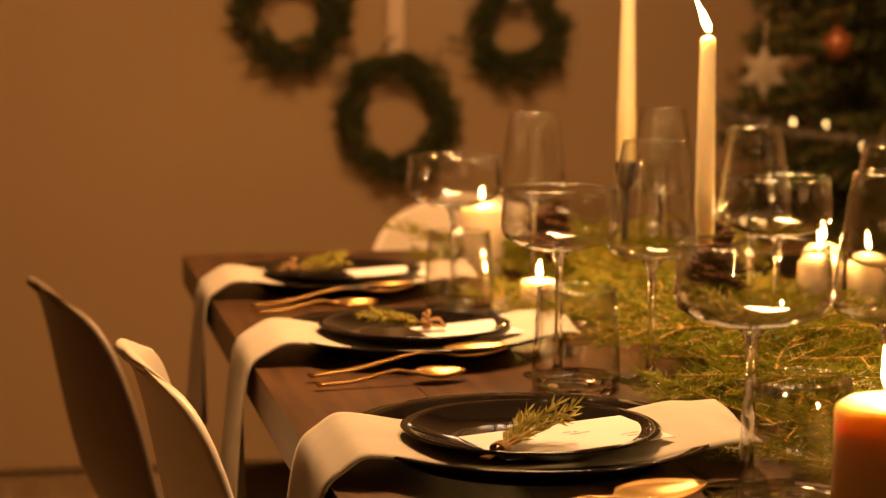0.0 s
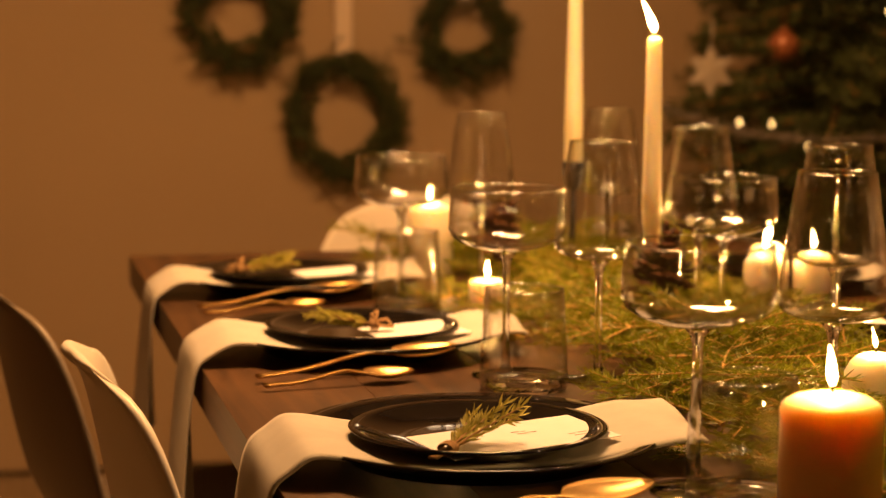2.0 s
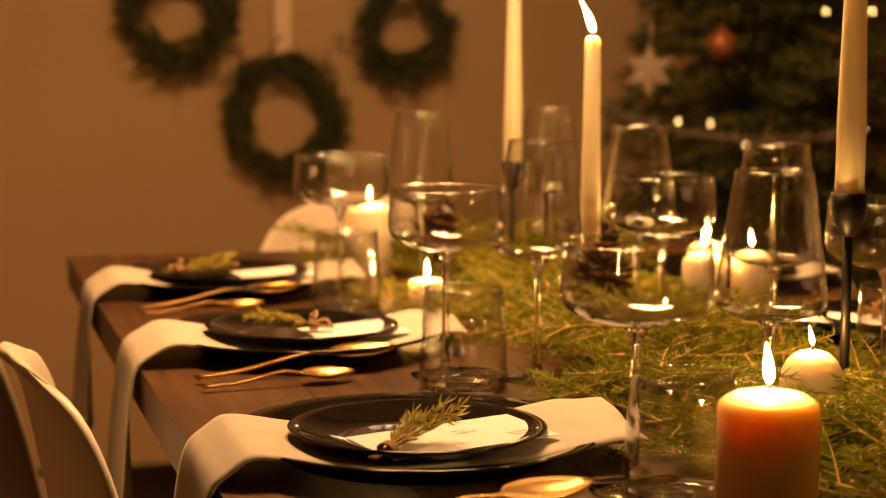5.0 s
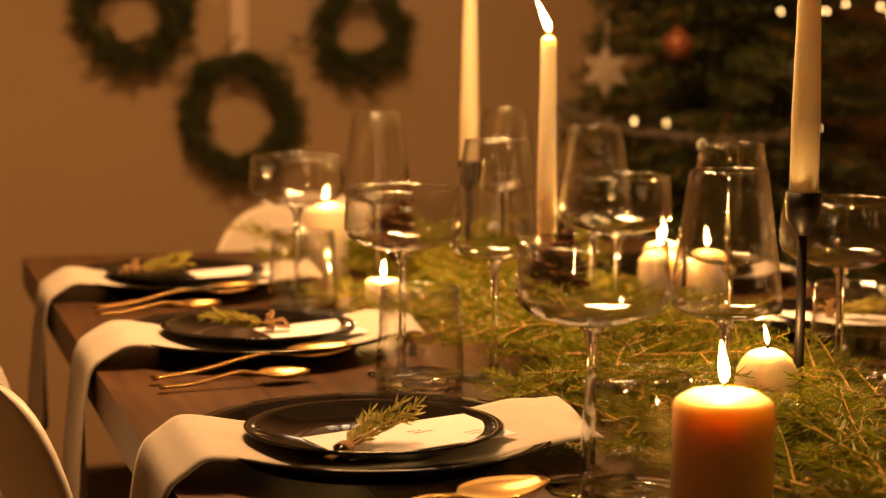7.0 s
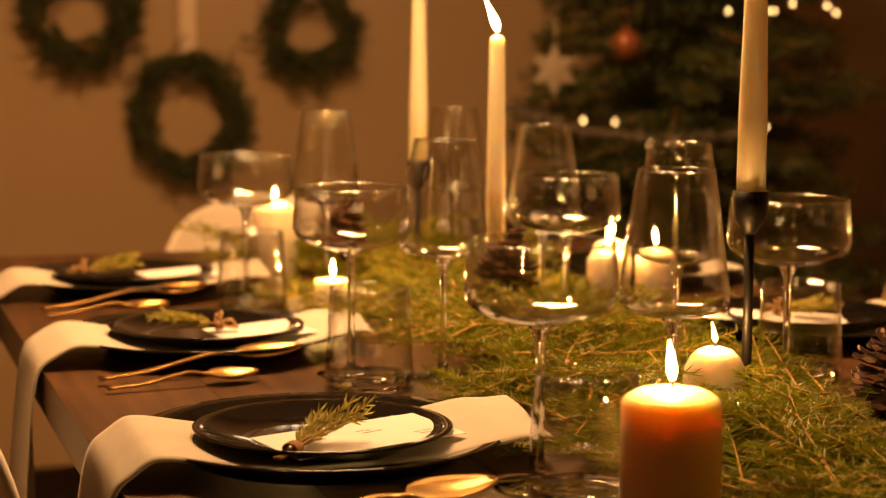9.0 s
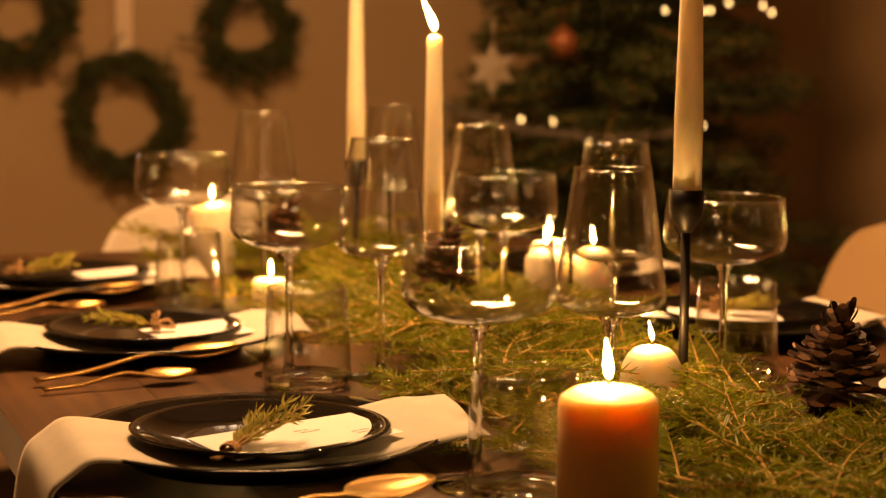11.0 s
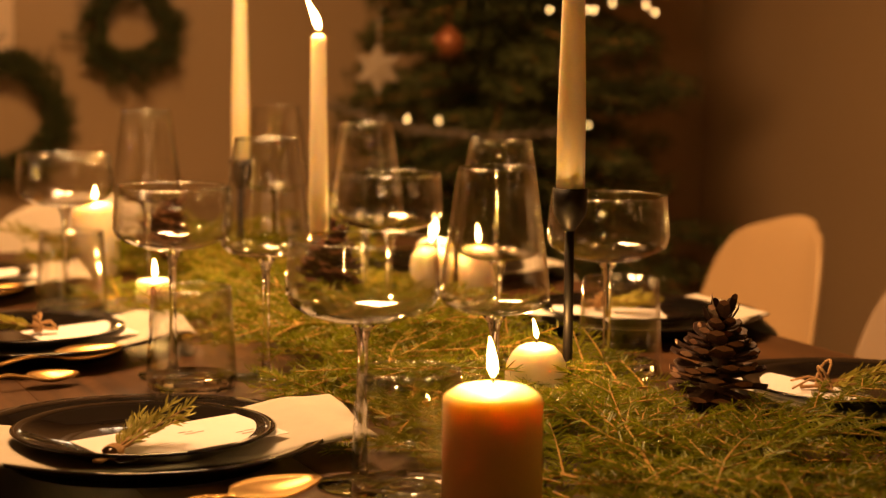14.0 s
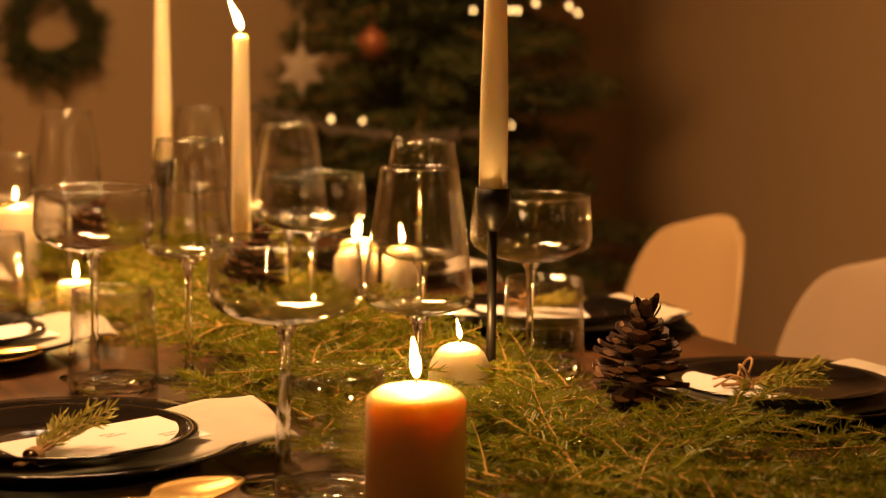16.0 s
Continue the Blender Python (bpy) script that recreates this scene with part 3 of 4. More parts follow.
def candle(name, x, y, z, prof, label, mat, flame=0.0, lean=(0, 0), power=0.0, top=0.0, tint=(1.0, 0.48, 0.13)):
    ob = empty(name, pose(x, y, z))
    wax = part("wax", lathe(prof, 40), mat, ob)
    bm = bmesh.new()
    tube(bm, [(0, 0, top - 0.002), (0.0004, 0, top + 0.004), (0.0016, 0, top + 0.008)], [0.0011, 0.0011, 0.0008], 6)
    part("wick", bm, M_WICK, wax)
    if flame:
        fl = part("flame", flame_bm(flame, flame * 0.118, lean), M_FLAME, wax, "bright yellow flame")
        fl.location = (0, 0, top + 0.004)
        lamp("candle_light", "POINT", 3.1 * power, tint, pose(x + lean[0] * 0.3, y + lean[1] * 0.3, z + top + 0.004 + flame * 0.5), 0.006)
    return tagged(ob, label, "candle", "candles")


def pillar_profile(r, h):
    return [(0, 0), (r - 0.002, 0), (r, 0.002), (r, h - 0.006), (r - 0.0015, h - 0.002), (r - 0.004, h), (r * 0.72, h + 0.0035), (r * 0.35, h + 0.0065), (0, h + 0.007)]


def taper_profile(r0, r1, h):
    return [(0, 0), (r0, 0), (r0 * 0.99, h * 0.3), (r1, h - 0.004), (r1 - 0.001, h - 0.001), (r1 * 0.5, h + 0.0015), (0, h + 0.002)]


T0 = TZ + 0.0005
candle("pillar_candle", 0.550, 1.211, T0, pillar_profile(0.0362, 0.100), "thick amber-glowing pillar candle, burning, on the table", M_WAXO, 0.030, (-0.003, 0), 0.32, 0.107, (1.0, 0.56, 0.18))
candle("pillar_candle", 0.580, 2.677, T0, pillar_profile(0.034, 0.098), "thick ivory pillar candle, burning, at the far end", M_WAX, 0.020, (0, 0), 0.35, 0.105)
candle("pillar_candle", 0.888, 2.153, T0, pillar_profile(0.027, 0.080), "short ivory pillar candle burning among the fir", M_WAX, 0.024, (-0.003, 0), 0.30, 0.087)
candle("pillar_candle", 0.945, 2.140, T0, pillar_profile(0.025, 0.082), "short ivory pillar candle burning among the fir", M_WAX, 0.024, (-0.003, 0), 0.30, 0.089)
candle("pillar_candle", 0.935, 2.26, T0, pillar_profile(0.025, 0.080), "short ivory pillar candle burning among the fir", M_WAX, 0.026, (0, 0), 0.30, 0.087)
candle("votive_candle", 0.576, 2.312, T0, [(0, 0), (0.0225, 0), (0.0235, 0.002), (0.0235, 0.037), (0.021, 0.0395), (0, 0.040)], "small white votive candle, burning", M_WAX, 0.022, (0, 0), 0.28, 0.040)
candle("dome_candle", 0.737, 1.532, T0, [(0, 0), (0.024, 0), (0.0275, 0.008), (0.029, 0.030), (0.0288, 0.046), (0.0270, 0.056), (0.0225, 0.0652), (0.016, 0.0712), (0.008, 0.0740), (0, 0.0745)], "round-topped ivory candle, burning, half hidden in fir", M_WAX, 0.019, (-0.004, 0), 0.30, 0.0745)


def candle_holder(x, y, h, r=0.0155):
    """A slim black holder with a round base, a rod and a bell-shaped cup."""
    ob = empty("candle_holder", pose(x, y, T0))
    part("base", lathe([(0, 0), (0.045, 0), (0.046, 0.002), (0.044, 0.0045), (0.008, 0.0065), (0, 0.0065)], 40), M_IRON, ob)
    part("rod", lathe([(0, 0.0065), (0.0046, 0.0065), (0.0046, h - 0.038), (0, h - 0.038)], 20), M_IRON, ob)
    part("cup", lathe([(0, h - 0.040), (0.0048, h - 0.040), (0.0075, h - 0.036), (r * 0.93, h - 0.025), (r, h - 0.016), (r * 1.03, h), (r * 0.93, h), (r * 0.90, h - 0.010), (0, h - 0.010)], 28), M_IRON, ob)
    tagged(ob, "slim black metal candle holder standing in fir", "candle holder", "candle holders")


candle_holder(0.783, 1.561, 0.2125, 0.0160)
candle("taper_candle", 0.783, 1.561, T0 + 0.2026, taper_profile(0.0133, 0.0085, 0.26), "tall ivory taper candle in a black holder", M_WAX, 0.035, (-0.008, 0), 0.30, 0.262)
candle_holder(0.744, 2.500, 0.176, 0.0150)
candle("taper_candle", 0.744, 2.500, T0 + 0.1661, taper_profile(0.0125, 0.0085, 0.26), "tall ivory taper candle in a black holder", M_WAX, 0.03, (-0.004, 0), 0.25, 0.262)
candle_holder(0.719, 2.095, 0.108, 0.0150)
candle("taper_candle", 0.719, 2.095, T0 + 0.0981, taper_profile(0.0114, 0.0088, 0.250), "tall ivory taper candle, burning, in a low holder", M_WAX, 0.038, (-0.016, 0), 0.35, 0.252)


# ---- fir greenery ----
def fir_branch_bm(seed, length=0.30, needle=0.0138, dense=1.45, flat=0.65, width=0.0014):
    """A flat fir branch along +x: a bent twig, side twigs and many needles; gives the twig and the needles."""
    rnd = random.Random(seed)
    bm = bmesh.new()
    nb = bmesh.new()
    twigs = []

    def grow(p, d, l, r, depth):
        n = max(3, int(l / 0.03))
        pts = [p.copy()]
        dd = d.copy()
        for i in range(n):
            dd = (dd + Vector((rnd.uniform(-1, 1), rnd.uniform(-1, 1), rnd.uniform(-0.5, 0.35))) * 0.09).normalized()
            pts.append(pts[-1] + dd * (l / n))
        tube(bm, pts, [r * (1 - 0.7 * i / n) for i in range(n + 1)], 5, 0)
        twigs.append(pts)
        if depth:
            k = int(l / 0.034)
            for j in range(1, k + 1):
                f = j / (k + 0.6)
                i = min(n - 1, int(f * n))
                q = pts[i].lerp(pts[i + 1], f * n - i)
                for s in (-1, 1):
                    if rnd.random() < 0.88:
                        a = s * rnd.uniform(0.65, 0.95)
                        d2 = Vector((d.x * math.cos(a) - d.y * math.sin(a), d.x * math.sin(a) + d.y * math.cos(a), d.z + rnd.uniform(-0.12, 0.2))).normalized()
                        grow(q, d2, l * (0.50 - 0.30 * f) * rnd.uniform(0.75, 1.15), r * 0.6, depth - 1 if l > 0.2 else 0)

    grow(Vector((0, 0, 0)), Vector((1, 0, 0)), length, 0.0023, 1)
    for pts in twigs:
        for a, b in zip(pts, pts[1:]):
            seg = b - a
            d = seg.normalized()
            n = int(seg.length / 0.0016 * dense)
            for k in range(n):
                p = a + seg * ((k + rnd.random()) / max(1, n))
                ang = rnd.choice((0, math.pi)) + rnd.gauss(0, 0.55)
                side = Vector((-d.y, d.x, 0))
                if side.length < 1e-3:
                    side = Vector((1, 0, 0))
                side.normalize()
                up = d.cross(side)
                o = side * math.cos(ang) + up * math.sin(ang) * flat + Vector((0, 0, 0.15))
                nd = (d * rnd.uniform(0.35, 0.65) + o).normalized()
                l = needle * rnd.uniform(0.65, 1.1)
                w = nd.cross(Vector((rnd.uniform(-1, 1), rnd.uniform(-1, 1), rnd.uniform(-0.8, 0.8)))).normalized() * width * 0.5
                v0, v1, v2, v3 = nb.verts.new(p - w), nb.verts.new(p + w), nb.verts.new(p + nd * l * 0.75 + w * 0.9), nb.verts.new(p + nd * l)
                nb.faces.new((v0, v1, v2, v3))
    return bm, nb


def branch_mesh(name, bm, mat):
    me = bpy.data.meshes.new(name)
    bm.to_mesh(me)
    bm.free()
    me.materials.append(mat)
    return me


FIR = []
for k in range(6):
    wood, green = fir_branch_bm(20 + k, 0.20 + 0.03 * (k % 3))
    FIR.append((branch_mesh("fir_branch", wood, M_FIRTWIG), branch_mesh("needles", green, M_FIR)))
rnd = random.Random(7)


def lay_branch(x, y, z, a, pitch=0.0, roll=0.0, k=0, s=1.0):
    ob = new("fir_branch", FIR[k % len(FIR)][0])
    nd = new("needles", FIR[k % len(FIR)][1])
    nd.parent = ob
    tagged(nd, kind="stuff")
    ob.matrix_world = pose(x, y, z, roll, pitch, a) @ Matrix.Scale(s, 4)
    tagged(ob, "fresh green fir branch laid along the table", "branch", "fir branches on the table")


KEEP = [(x, y, 0.05) for x, y in ((0.55, 1.211), (0.888, 2.153), (0.945, 2.14), (0.58, 2.677), (0.737, 1.545), (0.846, 1.404), (0.576, 2.312))]
KEEP += [(x, y, 0.17) for x, y in RIGHT[:2]] + [(0.737, 1.532, 0.075), (0.846, 1.404, 0.070), (0.565, 2.600, 0.06), (0.552, 2.520, 0.06), (0.880, 2.080, 0.05)]
for k in range(360):
    y = 0.95 + 1.95 * (k + rnd.random()) / 360
    near = 1 - smoothstep(1.15, 1.45, y)
    mid = 0.735 + 0.02 * math.sin(y * 3) + 0.09 * near
    half = 0.165 + 0.09 * near
    x = mid + rnd.uniform(-half, half)
    a = rnd.choice((80, -95, 30, 150, 200, -20)) + rnd.uniform(-35, 35)
    cx, cy = x - 0.09 * math.cos(radians(a)), y - 0.09 * math.sin(radians(a))
    tx, ty = x + 0.10 * math.cos(radians(a)), y + 0.10 * math.sin(radians(a))
    if any((u - p) ** 2 + (v - q) ** 2 < r * r for p, q, r in KEEP for u, v in ((x, y), (tx, ty), (cx, cy), (2 * x - cx, 2 * y - cy))):
        continue
    if y < 2.7 and min(x, cx, tx, 2 * x - cx) < (0.58 if 1.34 < y < 1.75 or 1.82 < y < 2.3 else 0.545):
        continue
    if y > 1.42 and max(x, cx, tx, 2 * x - cx) > 0.895:
        continue
    if near > 0.4 and rnd.random() < 0.25:
        continue
    heap = max(0, 1 - abs(x - mid) / 0.19) * (0.024 if y < 1.62 else 0.046 if y < 2.05 else 0.026)
    lay_branch(cx, cy, TZ + 0.006 + rnd.uniform(0, 1) * heap, a, rnd.uniform(-9, 4) * (1 - 0.45 * near), rnd.uniform(-25, 25) * (1 - 0.4 * near), k, rnd.uniform(0.85, 1.2))
for x, y, z, a in ((0.640, 1.450, 0.034, 8), (0.690, 1.455, 0.034, -10), (0.790, 1.460, 0.032, 174), (0.835, 1.495, 0.034, 186), (0.680, 1.430, 0.026, 24), (0.760, 1.440, 0.026, -20), (0.655, 1.475, 0.038, 14), (0.815, 1.455, 0.030, 160)):
    lay_branch(x, y, TZ + z, a, -3, 6, int(x * 100), 0.62)
for x, y, z, a in ((0.590, 1.375, 0.010, 25), (0.615, 1.320, 0.012, 78), (0.600, 1.345, 0.020, 50), (0.640, 1.280, 0.010, 110), (0.630, 1.330, 0.016, 140), (0.625, 1.130, 0.010, 65), (0.660, 1.090, 0.014, 100)):
    lay_branch(x, y, TZ + z, a, -3, 0, int(x * 1000), 0.7)
for x, y, z, a, sc in ((0.709, 1.167, 0.024, 53, 0.72), (0.7735, 1.2527, 0.034, -26, 0.62), (0.790, 1.275, 0.036, 40, 0.50), (0.845, 1.330, 0.030, 2, 0.66), (0.640, 1.235, 0.022, -40, 0.60), (0.600, 1.205, 0.016, -62, 0.55), (0.690, 1.330, 0.030, 20, 0.60)):
    lay_branch(x, y, TZ + z, a, -6, 4, int(x * 1000), sc)
for k in range(12):
    lay_branch(rnd.uniform(0.56, 0.66), rnd.uniform(2.70, 2.84), TZ + 0.006 + 0.003 * k, rnd.uniform(0, 360), rnd.uniform(-14, -2), rnd.uniform(-14, 14), k, rnd.uniform(0.5, 0.7))


# ---- pine cones ----
def pine_cone(x, y, z, size, tilt, seed):
    """A woody core with scales set in spirals, each scale a part."""
    rnd = random.Random(seed)
    ob = part("pine_cone", lathe([(0, 0), (0.012, 0.003), (0.015, 0.03), (0.010, 0.06), (0.005, 0.080), (0, 0.084)], 10), M_CONE)
    n = 84
    for k in range(n):
        f = k / (n - 1)
        a = k * 2.39996
        env = max(0.20, math.sin(math.pi * (0.30 + 0.66 * f)))
        reach = 0.0375 * env * rnd.uniform(0.84, 1.16) + 0.004
        up = -0.12 + 0.58 * f + 1.6 * max(0, f - 0.86) * 7 + rnd.uniform(-0.20, 0.24)
        d = Vector((math.cos(a), math.sin(a), 0))
        s = Vector((-math.sin(a), math.cos(a), 0))
        w = 0.0122 * (0.40 + 0.60 * env)
        bm = bmesh.new()
        prev = None
        for t, ww, th in ((0.12, 0.35, 0.0020), (0.6, 0.80, 0.0022), (0.86, 1.05, 0.0030), (1.0, 0.74, 0.0034)):
            c = Vector((0, 0, 0.005 + 0.077 * f)) + d * (reach * t) + Vector((0, 0, reach * up * t * t))
            ring = [bm.verts.new(c + s * w * ww * q + Vector((0, 0, th * e))) for q, e in ((-1, -0.2), (0, -0.8), (1, -0.2), (0.9, 0.3), (0, 0.8), (-0.9, 0.3))]
            if prev:
                for j in range(6):
                    bm.faces.new((prev[j], prev[(j + 1) % 6], ring[(j + 1) % 6], ring[j]))
            prev = ring
        bm.faces.new(prev).material_index = 1
        bmesh.ops.recalc_face_normals(bm, faces=bm.faces)
        part("scale", bm, (M_CONE, M_CONEEDGE), ob, smooth=False)
    ob.matrix_world = pose(x, y, z, tilt[0], tilt[1], seed * 40) @ Matrix.Scale(size, 4)
    tagged(ob, "open dark brown pine cone resting in the fir", "pine cone", "pine cones")


pine_cone(0.846, 1.404, TZ + 0.030, 0.97, (4, 3), 1)
pine_cone(0.702, 2.030, TZ + 0.048, 0.88, (14, 6), 2)
pine_cone(0.624, 2.510, TZ + 0.050, 0.82, (20, -14), 3)


# ---- wreaths ----
def wreath(x, z, r, seed, tall=0.0):
    rnd = random.Random(seed)
    ob = empty("wreath", pose(x, Y1 - 0.045, z))
    ring = lathe([(r - 0.010, 0), (r, 0.010), (r + 0.010, 0), (r, -0.010)], 40, None, pose(0, 0, 0, 90), True)
    part("ring", ring, M_TWIG, ob)
    bm = bmesh.new()
    for k in range(int(300 * r / 0.12)):
        a = rnd.uniform(0, 2 * math.pi)
        c = Vector((math.cos(a), 0, math.sin(a)))
        tan = Vector((-math.sin(a), 0, math.cos(a)))
        p = c * (r + rnd.uniform(-0.030, 0.026) - tall * math.cos(2 * a) + 0.005 * math.sin(3 * a + seed)) + Vector((0, rnd.uniform(-0.030, 0.012), 0))
        d = (tan * rnd.choice((1, 1, 1, -0.6)) + c * rnd.uniform(-0.35, 0.65) + Vector((0, rnd.uniform(-0.4, 0.12), -0.25))).normalized()
        l = rnd.uniform(0.035, 0.075) + (0.03 if rnd.random() < 0.08 else 0)
        for j in range(30):
            q = p + d * (l * j / 30)
            o = Vector((rnd.uniform(-1, 1), rnd.uniform(-0.8, 0.8), rnd.uniform(-1, 1)))
            nd = (d * 0.6 + o * 0.7).normalized()
            w = nd.cross(Vector((rnd.uniform(-1, 1), 1, rnd.uniform(-1, 1)))).normalized() * 0.0016
            v = [bm.verts.new(q - w), bm.verts.new(q + w), bm.verts.new(q + nd * 0.020)]
            bm.faces.new(v)
    tagged(part("foliage", bm, M_FIRDARK, ob), kind="stuff")
    bm = bmesh.new()
    box(bm, (-0.020, -0.012, r - 0.030), (0.020, -0.009, r + 0.60))
    box(bm, (-0.020, 0.010, r - 0.030), (0.020, 0.013, r + 0.60))
    box(bm, (-0.020, -0.012, r - 0.033), (0.020, 0.013, r - 0.030))
    part("ribbon", bm, M_RIBBON, ob, "pale satin hanging ribbon", smooth=False)
    tagged(ob, "round dark green fir wreath hung on the wall", "wreath", "wall wreaths")


wreath(0.532, 1.150, 0.106, 1)
wreath(0.797, 0.890, 0.121, 2, 0.010)
wreath(1.108, 1.110, 0.093, 3)


# ---- christmas tree ----
def christmas_tree(x, y):
    rnd = random.Random(5)
    ob = empty("christmas_tree", pose(x, y, 0))
    bm = bmesh.new()
    tube(bm, [(0, 0, 0.02), (0.01, 0, 0.6), (0, 0.01, 1.2), (0, 0, 2.36)], [0.035, 0.028, 0.018, 0.005], 10)
    part("trunk", bm, M_TWIG, ob)
    bm = lathe([(0, 0), (0.16, 0), (0.17, 0.02), (0.05, 0.05), (0, 0.05)], 24)
    part("stand", bm, M_IRON, ob)
    bm = bmesh.new()
    tw = bmesh.new()
    for k in range(430):
        f = (k / 430) ** 0.85
        z = 0.20 + 2.10 * f
        a = k * 2.39996 + rnd.uniform(-0.2, 0.2)
        tier = 0.5 + 0.5 * math.cos((z - 0.66) / 0.36 * 2 * math.pi)
        reach = 0.60 * (1 - f) ** 0.8 * rnd.uniform(0.74, 1.05) * (0.78 + 0.22 * tier) + 0.05
        d = Vector((math.cos(a), math.sin(a), rnd.uniform(-0.28, 0.05))).normalized()
        s = Vector((-math.sin(a), math.cos(a), 0))
        tube(tw, [(0, 0, z), tuple(Vector((0, 0, z)) + d * reach)], [0.006, 0.002], 4)
        n = int(230 * reach / 0.4) + 30
        for j in range(n):
            t = 0.12 + 0.9 * rnd.random()
            q = Vector((0, 0, z)) + d * (reach * t) + s * rnd.uniform(-1, 1) * (0.17 * reach * (1.15 - t) + 0.03) + Vector((0, 0, rnd.uniform(-0.022, 0.018)))
            nd = (d * 0.5 + Vector((rnd.uniform(-1, 1), rnd.uniform(-1, 1), rnd.uniform(-0.9, 0.7)))).normalized()
            w = nd.cross(Vector((rnd.uniform(-1, 1), rnd.uniform(-1, 1), rnd.uniform(-1, 1)))).normalized() * 0.0040
            v = [bm.verts.new(q - w), bm.verts.new(q + w), bm.verts.new(q + nd * rnd.uniform(0.025, 0.04))]
            bm.faces.new(v)
    tagged(part("limb_wood", tw, M_TWIG, ob), kind="stuff")
    tagged(part("needles", bm, M_FIRDARK, ob), kind="stuff")
    tagged(ob, "dark green decorated christmas tree in the room corner", "tree")


christmas_tree(1.86, 4.08)


def garland(points, seed):
    """A draped tinsel garland: a thin cord with short silvery strands all round."""
    rnd = random.Random(seed)
    ob = empty("garland", pose(*points[0]))
    pts = [Vector(p) - Vector(points[0]) for p in points]
    bm = bmesh.new()
    tube(bm, pts, 0.002, 6)
    part("cord", bm, M_TINSEL, ob)
    bm = bmesh.new()
    for a, b in zip(pts, pts[1:]):
        for k in range(int((b - a).length * 1300)):
            p = a.lerp(b, rnd.random())
            d = Vector((rnd.gauss(0, 1), rnd.gauss(0, 1), rnd.gauss(0, 1))).normalized()
            w = d.orthogonal().normalized() * 0.0010
            bm.faces.new([bm.verts.new(p - w), bm.verts.new(p + w), bm.verts.new(p + d * rnd.uniform(0.018, 0.042))])
    tagged(part("tinsel", bm, M_TINSEL, ob), kind="stuff")
    tagged(ob, "pale silver tinsel garland draped round the tree", "garland", "tree garlands")


garland([(1.36, 3.90, 0.940), (1.44, 3.76, 0.905), (1.53, 3.68, 0.888), (1.62, 3.62, 0.880), (1.72, 3.60, 0.884), (1.80, 3.62, 0.900)], 3)
LIGHTS = [(1.540, 0.906), (1.617, 0.902), (1.703, 0.852), (1.886, 1.150), (1.982, 1.151), (2.000, 1.151), (2.134, 1.163), (2.157, 1.148), (1.988, 0.888), (2.046, 1.168), (2.167, 0.512), (2.201, 0.521), (2.073, 0.527), (1.431, 0.690), (1.476, 0.682), (1.75, 1.30), (1.9, 1.42), (2.1, 1.36)]
bulb = None
for x, z in LIGHTS:
    m = pose(x, 3.90, z)
    if bulb is None:
        bulb = part("fairy_light", lathe([(0, -0.006), (0.003, -0.005), (0.0042, 0), (0.003, 0.005), (0, 0.006)], 10), M_LED)
        bulb.matrix_world = m
        tagged(bulb, "tiny warm glowing fairy light on the tree", "fairy light", "tree lights")
    else:
        copy_thing(bulb, m)


def star_ornament(x, y, z, r):
    bm = bmesh.new()
    ring = []
    for k in range(12):
        a = k * math.pi / 6 + math.pi / 6
        q = r if k % 2 == 0 else r * 0.52
        ring.append(Vector((q * math.cos(a), 0, q * math.sin(a))))
    fr = [bm.verts.new(p + Vector((0, -0.002, 0))) for p in ring]
    bk = [bm.verts.new(p + Vector((0, 0.002, 0))) for p in ring]
    c0, c1 = bm.verts.new((0, -0.008, 0)), bm.verts.new((0, 0.008, 0))
    for k in range(12):
        j = (k + 1) % 12
        bm.faces.new((fr[k], fr[j], c0))
        bm.faces.new((bk[j], bk[k], c1))
        bm.faces.new((fr[k], bk[k], bk[j], fr[j]))
    ob = part("star_ornament", bm, M_STAR, smooth=False)
    cord = bmesh.new()
    tube(cord, [(0, 0, r - 0.002), (0.003, 0, r + 0.05)], 0.0012, 5)
    part("cord", cord, M_RIBBON, ob)
    ob.matrix_world = pose(x, y, z)
    tagged(ob, "white star-shaped ornament hanging on the tree", "ornament", "tree ornaments")


def ball_ornament(x, y, z, r, mat, label):
    prof = [(0, -r)] + [(r * math.cos(a), r * math.sin(a)) for a in [(-0.5 + k / 12) * math.pi for k in range(1, 12)]] + [(r * 0.22, r * 0.99), (r * 0.22, r * 1.18), (0, r * 1.18)]
    bm = lathe(prof, 24)
    tube(bm, [(0, 0, r * 1.15), (0.002, 0, r * 1.15 + 0.04)], 0.001, 5)
    ob = part("ball_ornament", bm, mat)
    ob.matrix_world = pose(x, y, z)
    tagged(ob, label, "ornament", "tree ornaments")


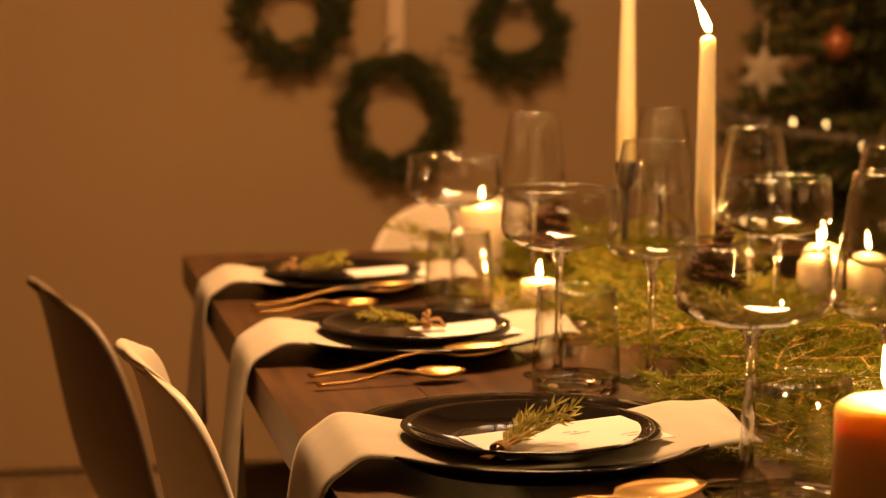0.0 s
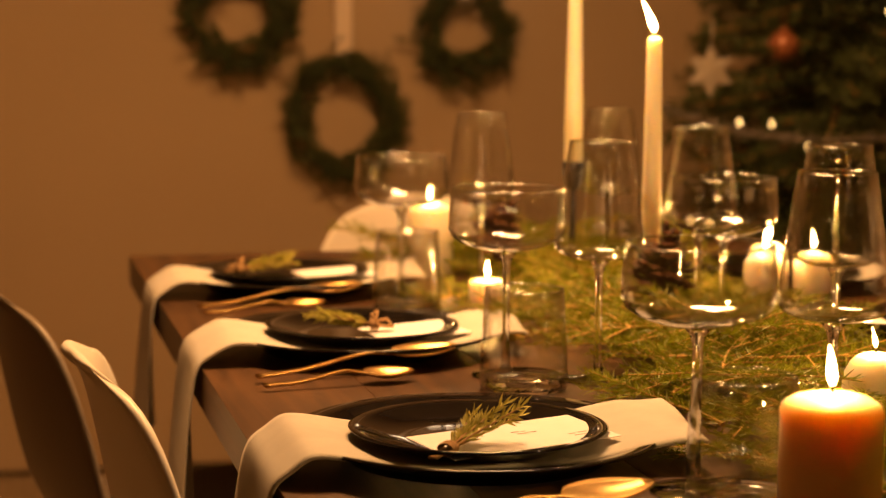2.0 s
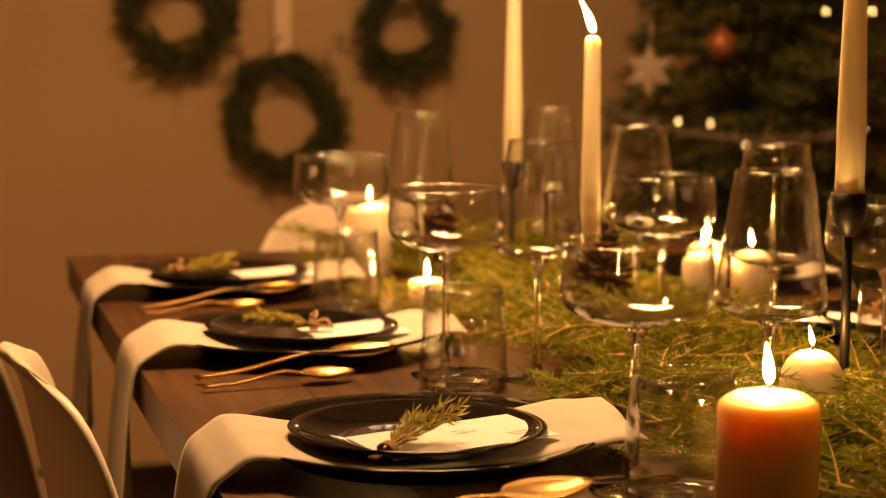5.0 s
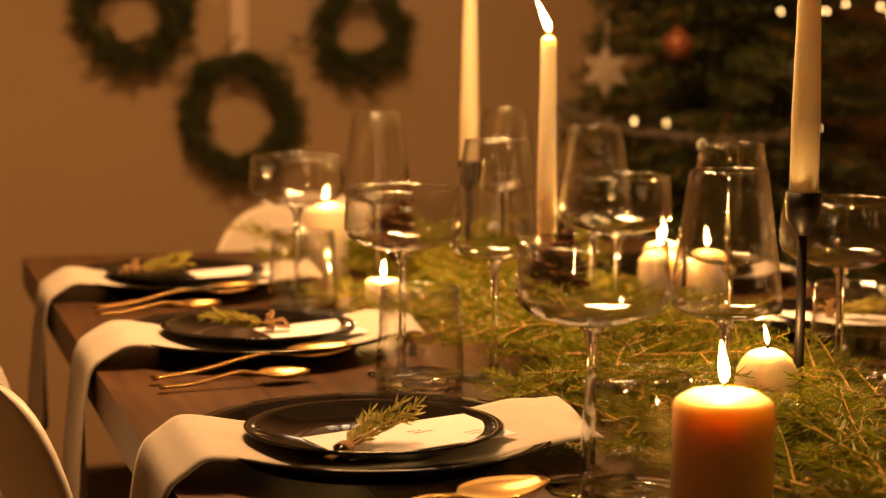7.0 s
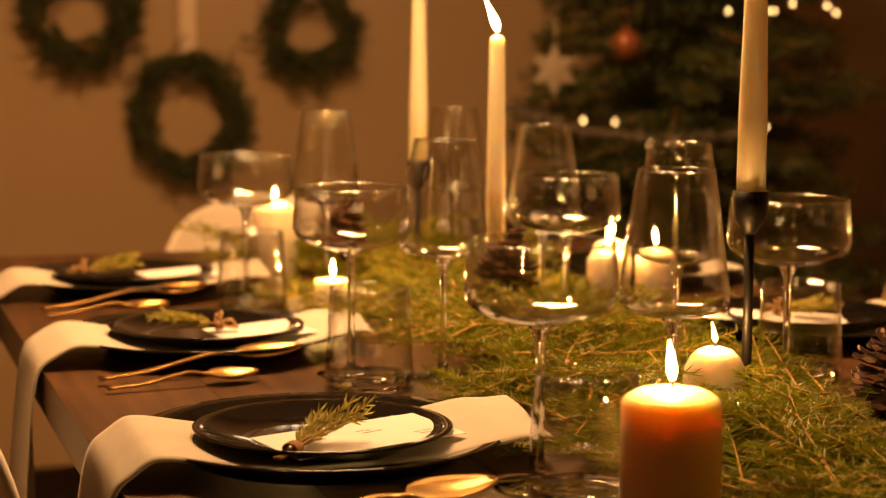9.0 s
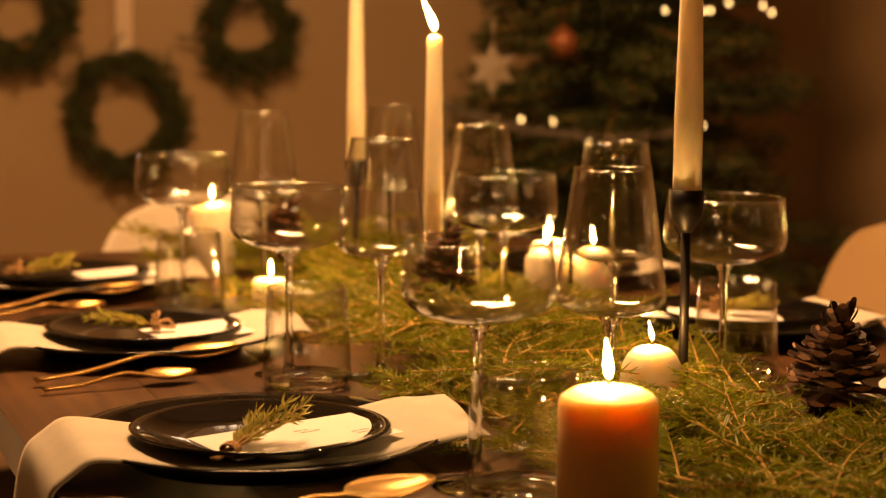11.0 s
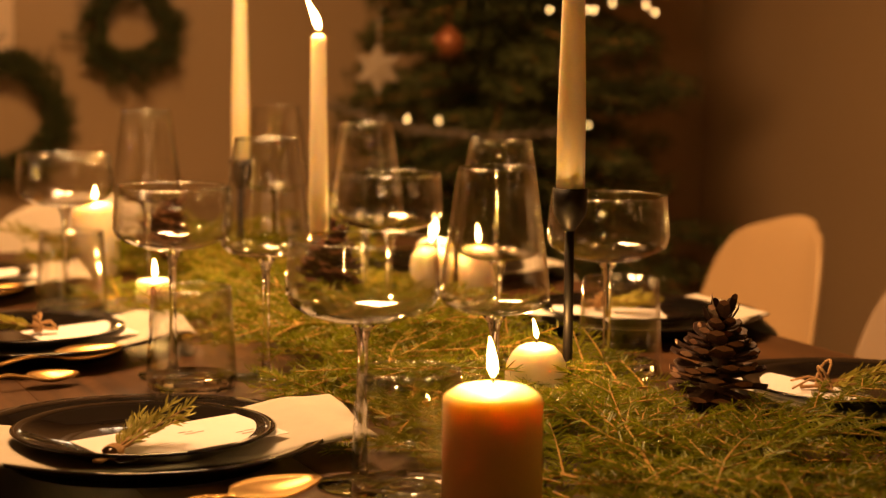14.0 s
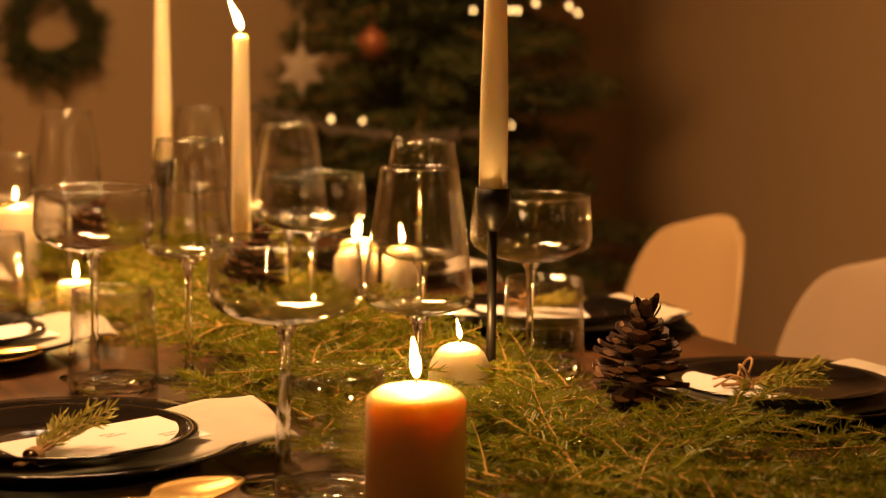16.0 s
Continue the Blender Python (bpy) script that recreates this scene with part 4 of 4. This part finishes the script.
star_ornament(1.455, 3.86, 1.018, 0.058)
ball_ornament(1.630, 3.88, 1.074, 0.034, M_COPPER, "matt copper ball ornament hanging on the tree")
ball_ornament(1.927, 3.88, 1.013, 0.034, M_STAR, "pale ball ornament hanging on the tree")


# ---- unseen pendant lamp, added over the table ----
def pendant_lamp():
    ob = empty("pendant_lamp", pose(TABLE_FILL[0], TABLE_FILL[1], TABLE_FILL[2]))
    part("shade", lathe([(0.165, 0.0), (0.16, 0.05), (0.10, 0.14), (0.03, 0.18), (0.03, 0.185), (0.105, 0.143), (0.165, 0.05), (0.17, 0.0)], 40, None, None, True), M_STAR, ob)
    part("diffuser", lathe([(0, 0.012), (0.150, 0.012), (0.150, 0.022), (0, 0.022)], 40), M_BULB, ob, "glowing white diffuser")
    bm = bmesh.new()
    tube(bm, [(0, 0, 0.18), (0, 0, CEIL - TABLE_FILL[2])], 0.003, 6)
    part("cord", bm, M_IRON, ob)
    tagged(ob, "round unseen lamp added to light the table from above", "lamp")


pendant_lamp()


# ---- ceiling lamp, added out of view ----
def ceiling_lamp():
    x, y, z = CEILING_FILL
    ob = empty("ceiling_lamp", pose(x, y, CEIL))
    part("base", lathe([(0, -0.001), (0.32, -0.001), (0.32, -0.03), (0, -0.03)], 40), M_STAR, ob)
    part("diffuser", lathe([(0, -0.0305), (0.30, -0.0305), (0.305, -0.06), (0.28, -0.085), (0, -0.09)], 40), M_BULB, ob, "glowing white diffuser")
    tagged(ob, "flat round unseen ceiling lamp added to light the walls", "lamp")


ceiling_lamp()


# ---- wall lamp above the wreaths ----
def wall_lamp(x, z):
    """A short horizontal opal tube on a bracket."""
    ob = empty("wall_lamp", pose(x, Y1, z))
    part("bracket", lathe([(0, 0), (0.035, 0), (0.035, 0.012), (0.012, 0.016), (0.012, 0.085), (0, 0.085)], 24, None, pose(0, 0, 0, 90)), M_IRON, ob)
    part("tube", lathe([(0, -0.075), (0.018, -0.075), (0.022, -0.070), (0.022, 0.070), (0.018, 0.075), (0, 0.075)], 24, None, pose(0, -0.100, 0, 0, 90)), M_BULB, ob, "glowing white glass tube")
    tagged(ob, "short wall lamp with a white glass tube", "lamp")


wall_lamp(1.085, 1.422)
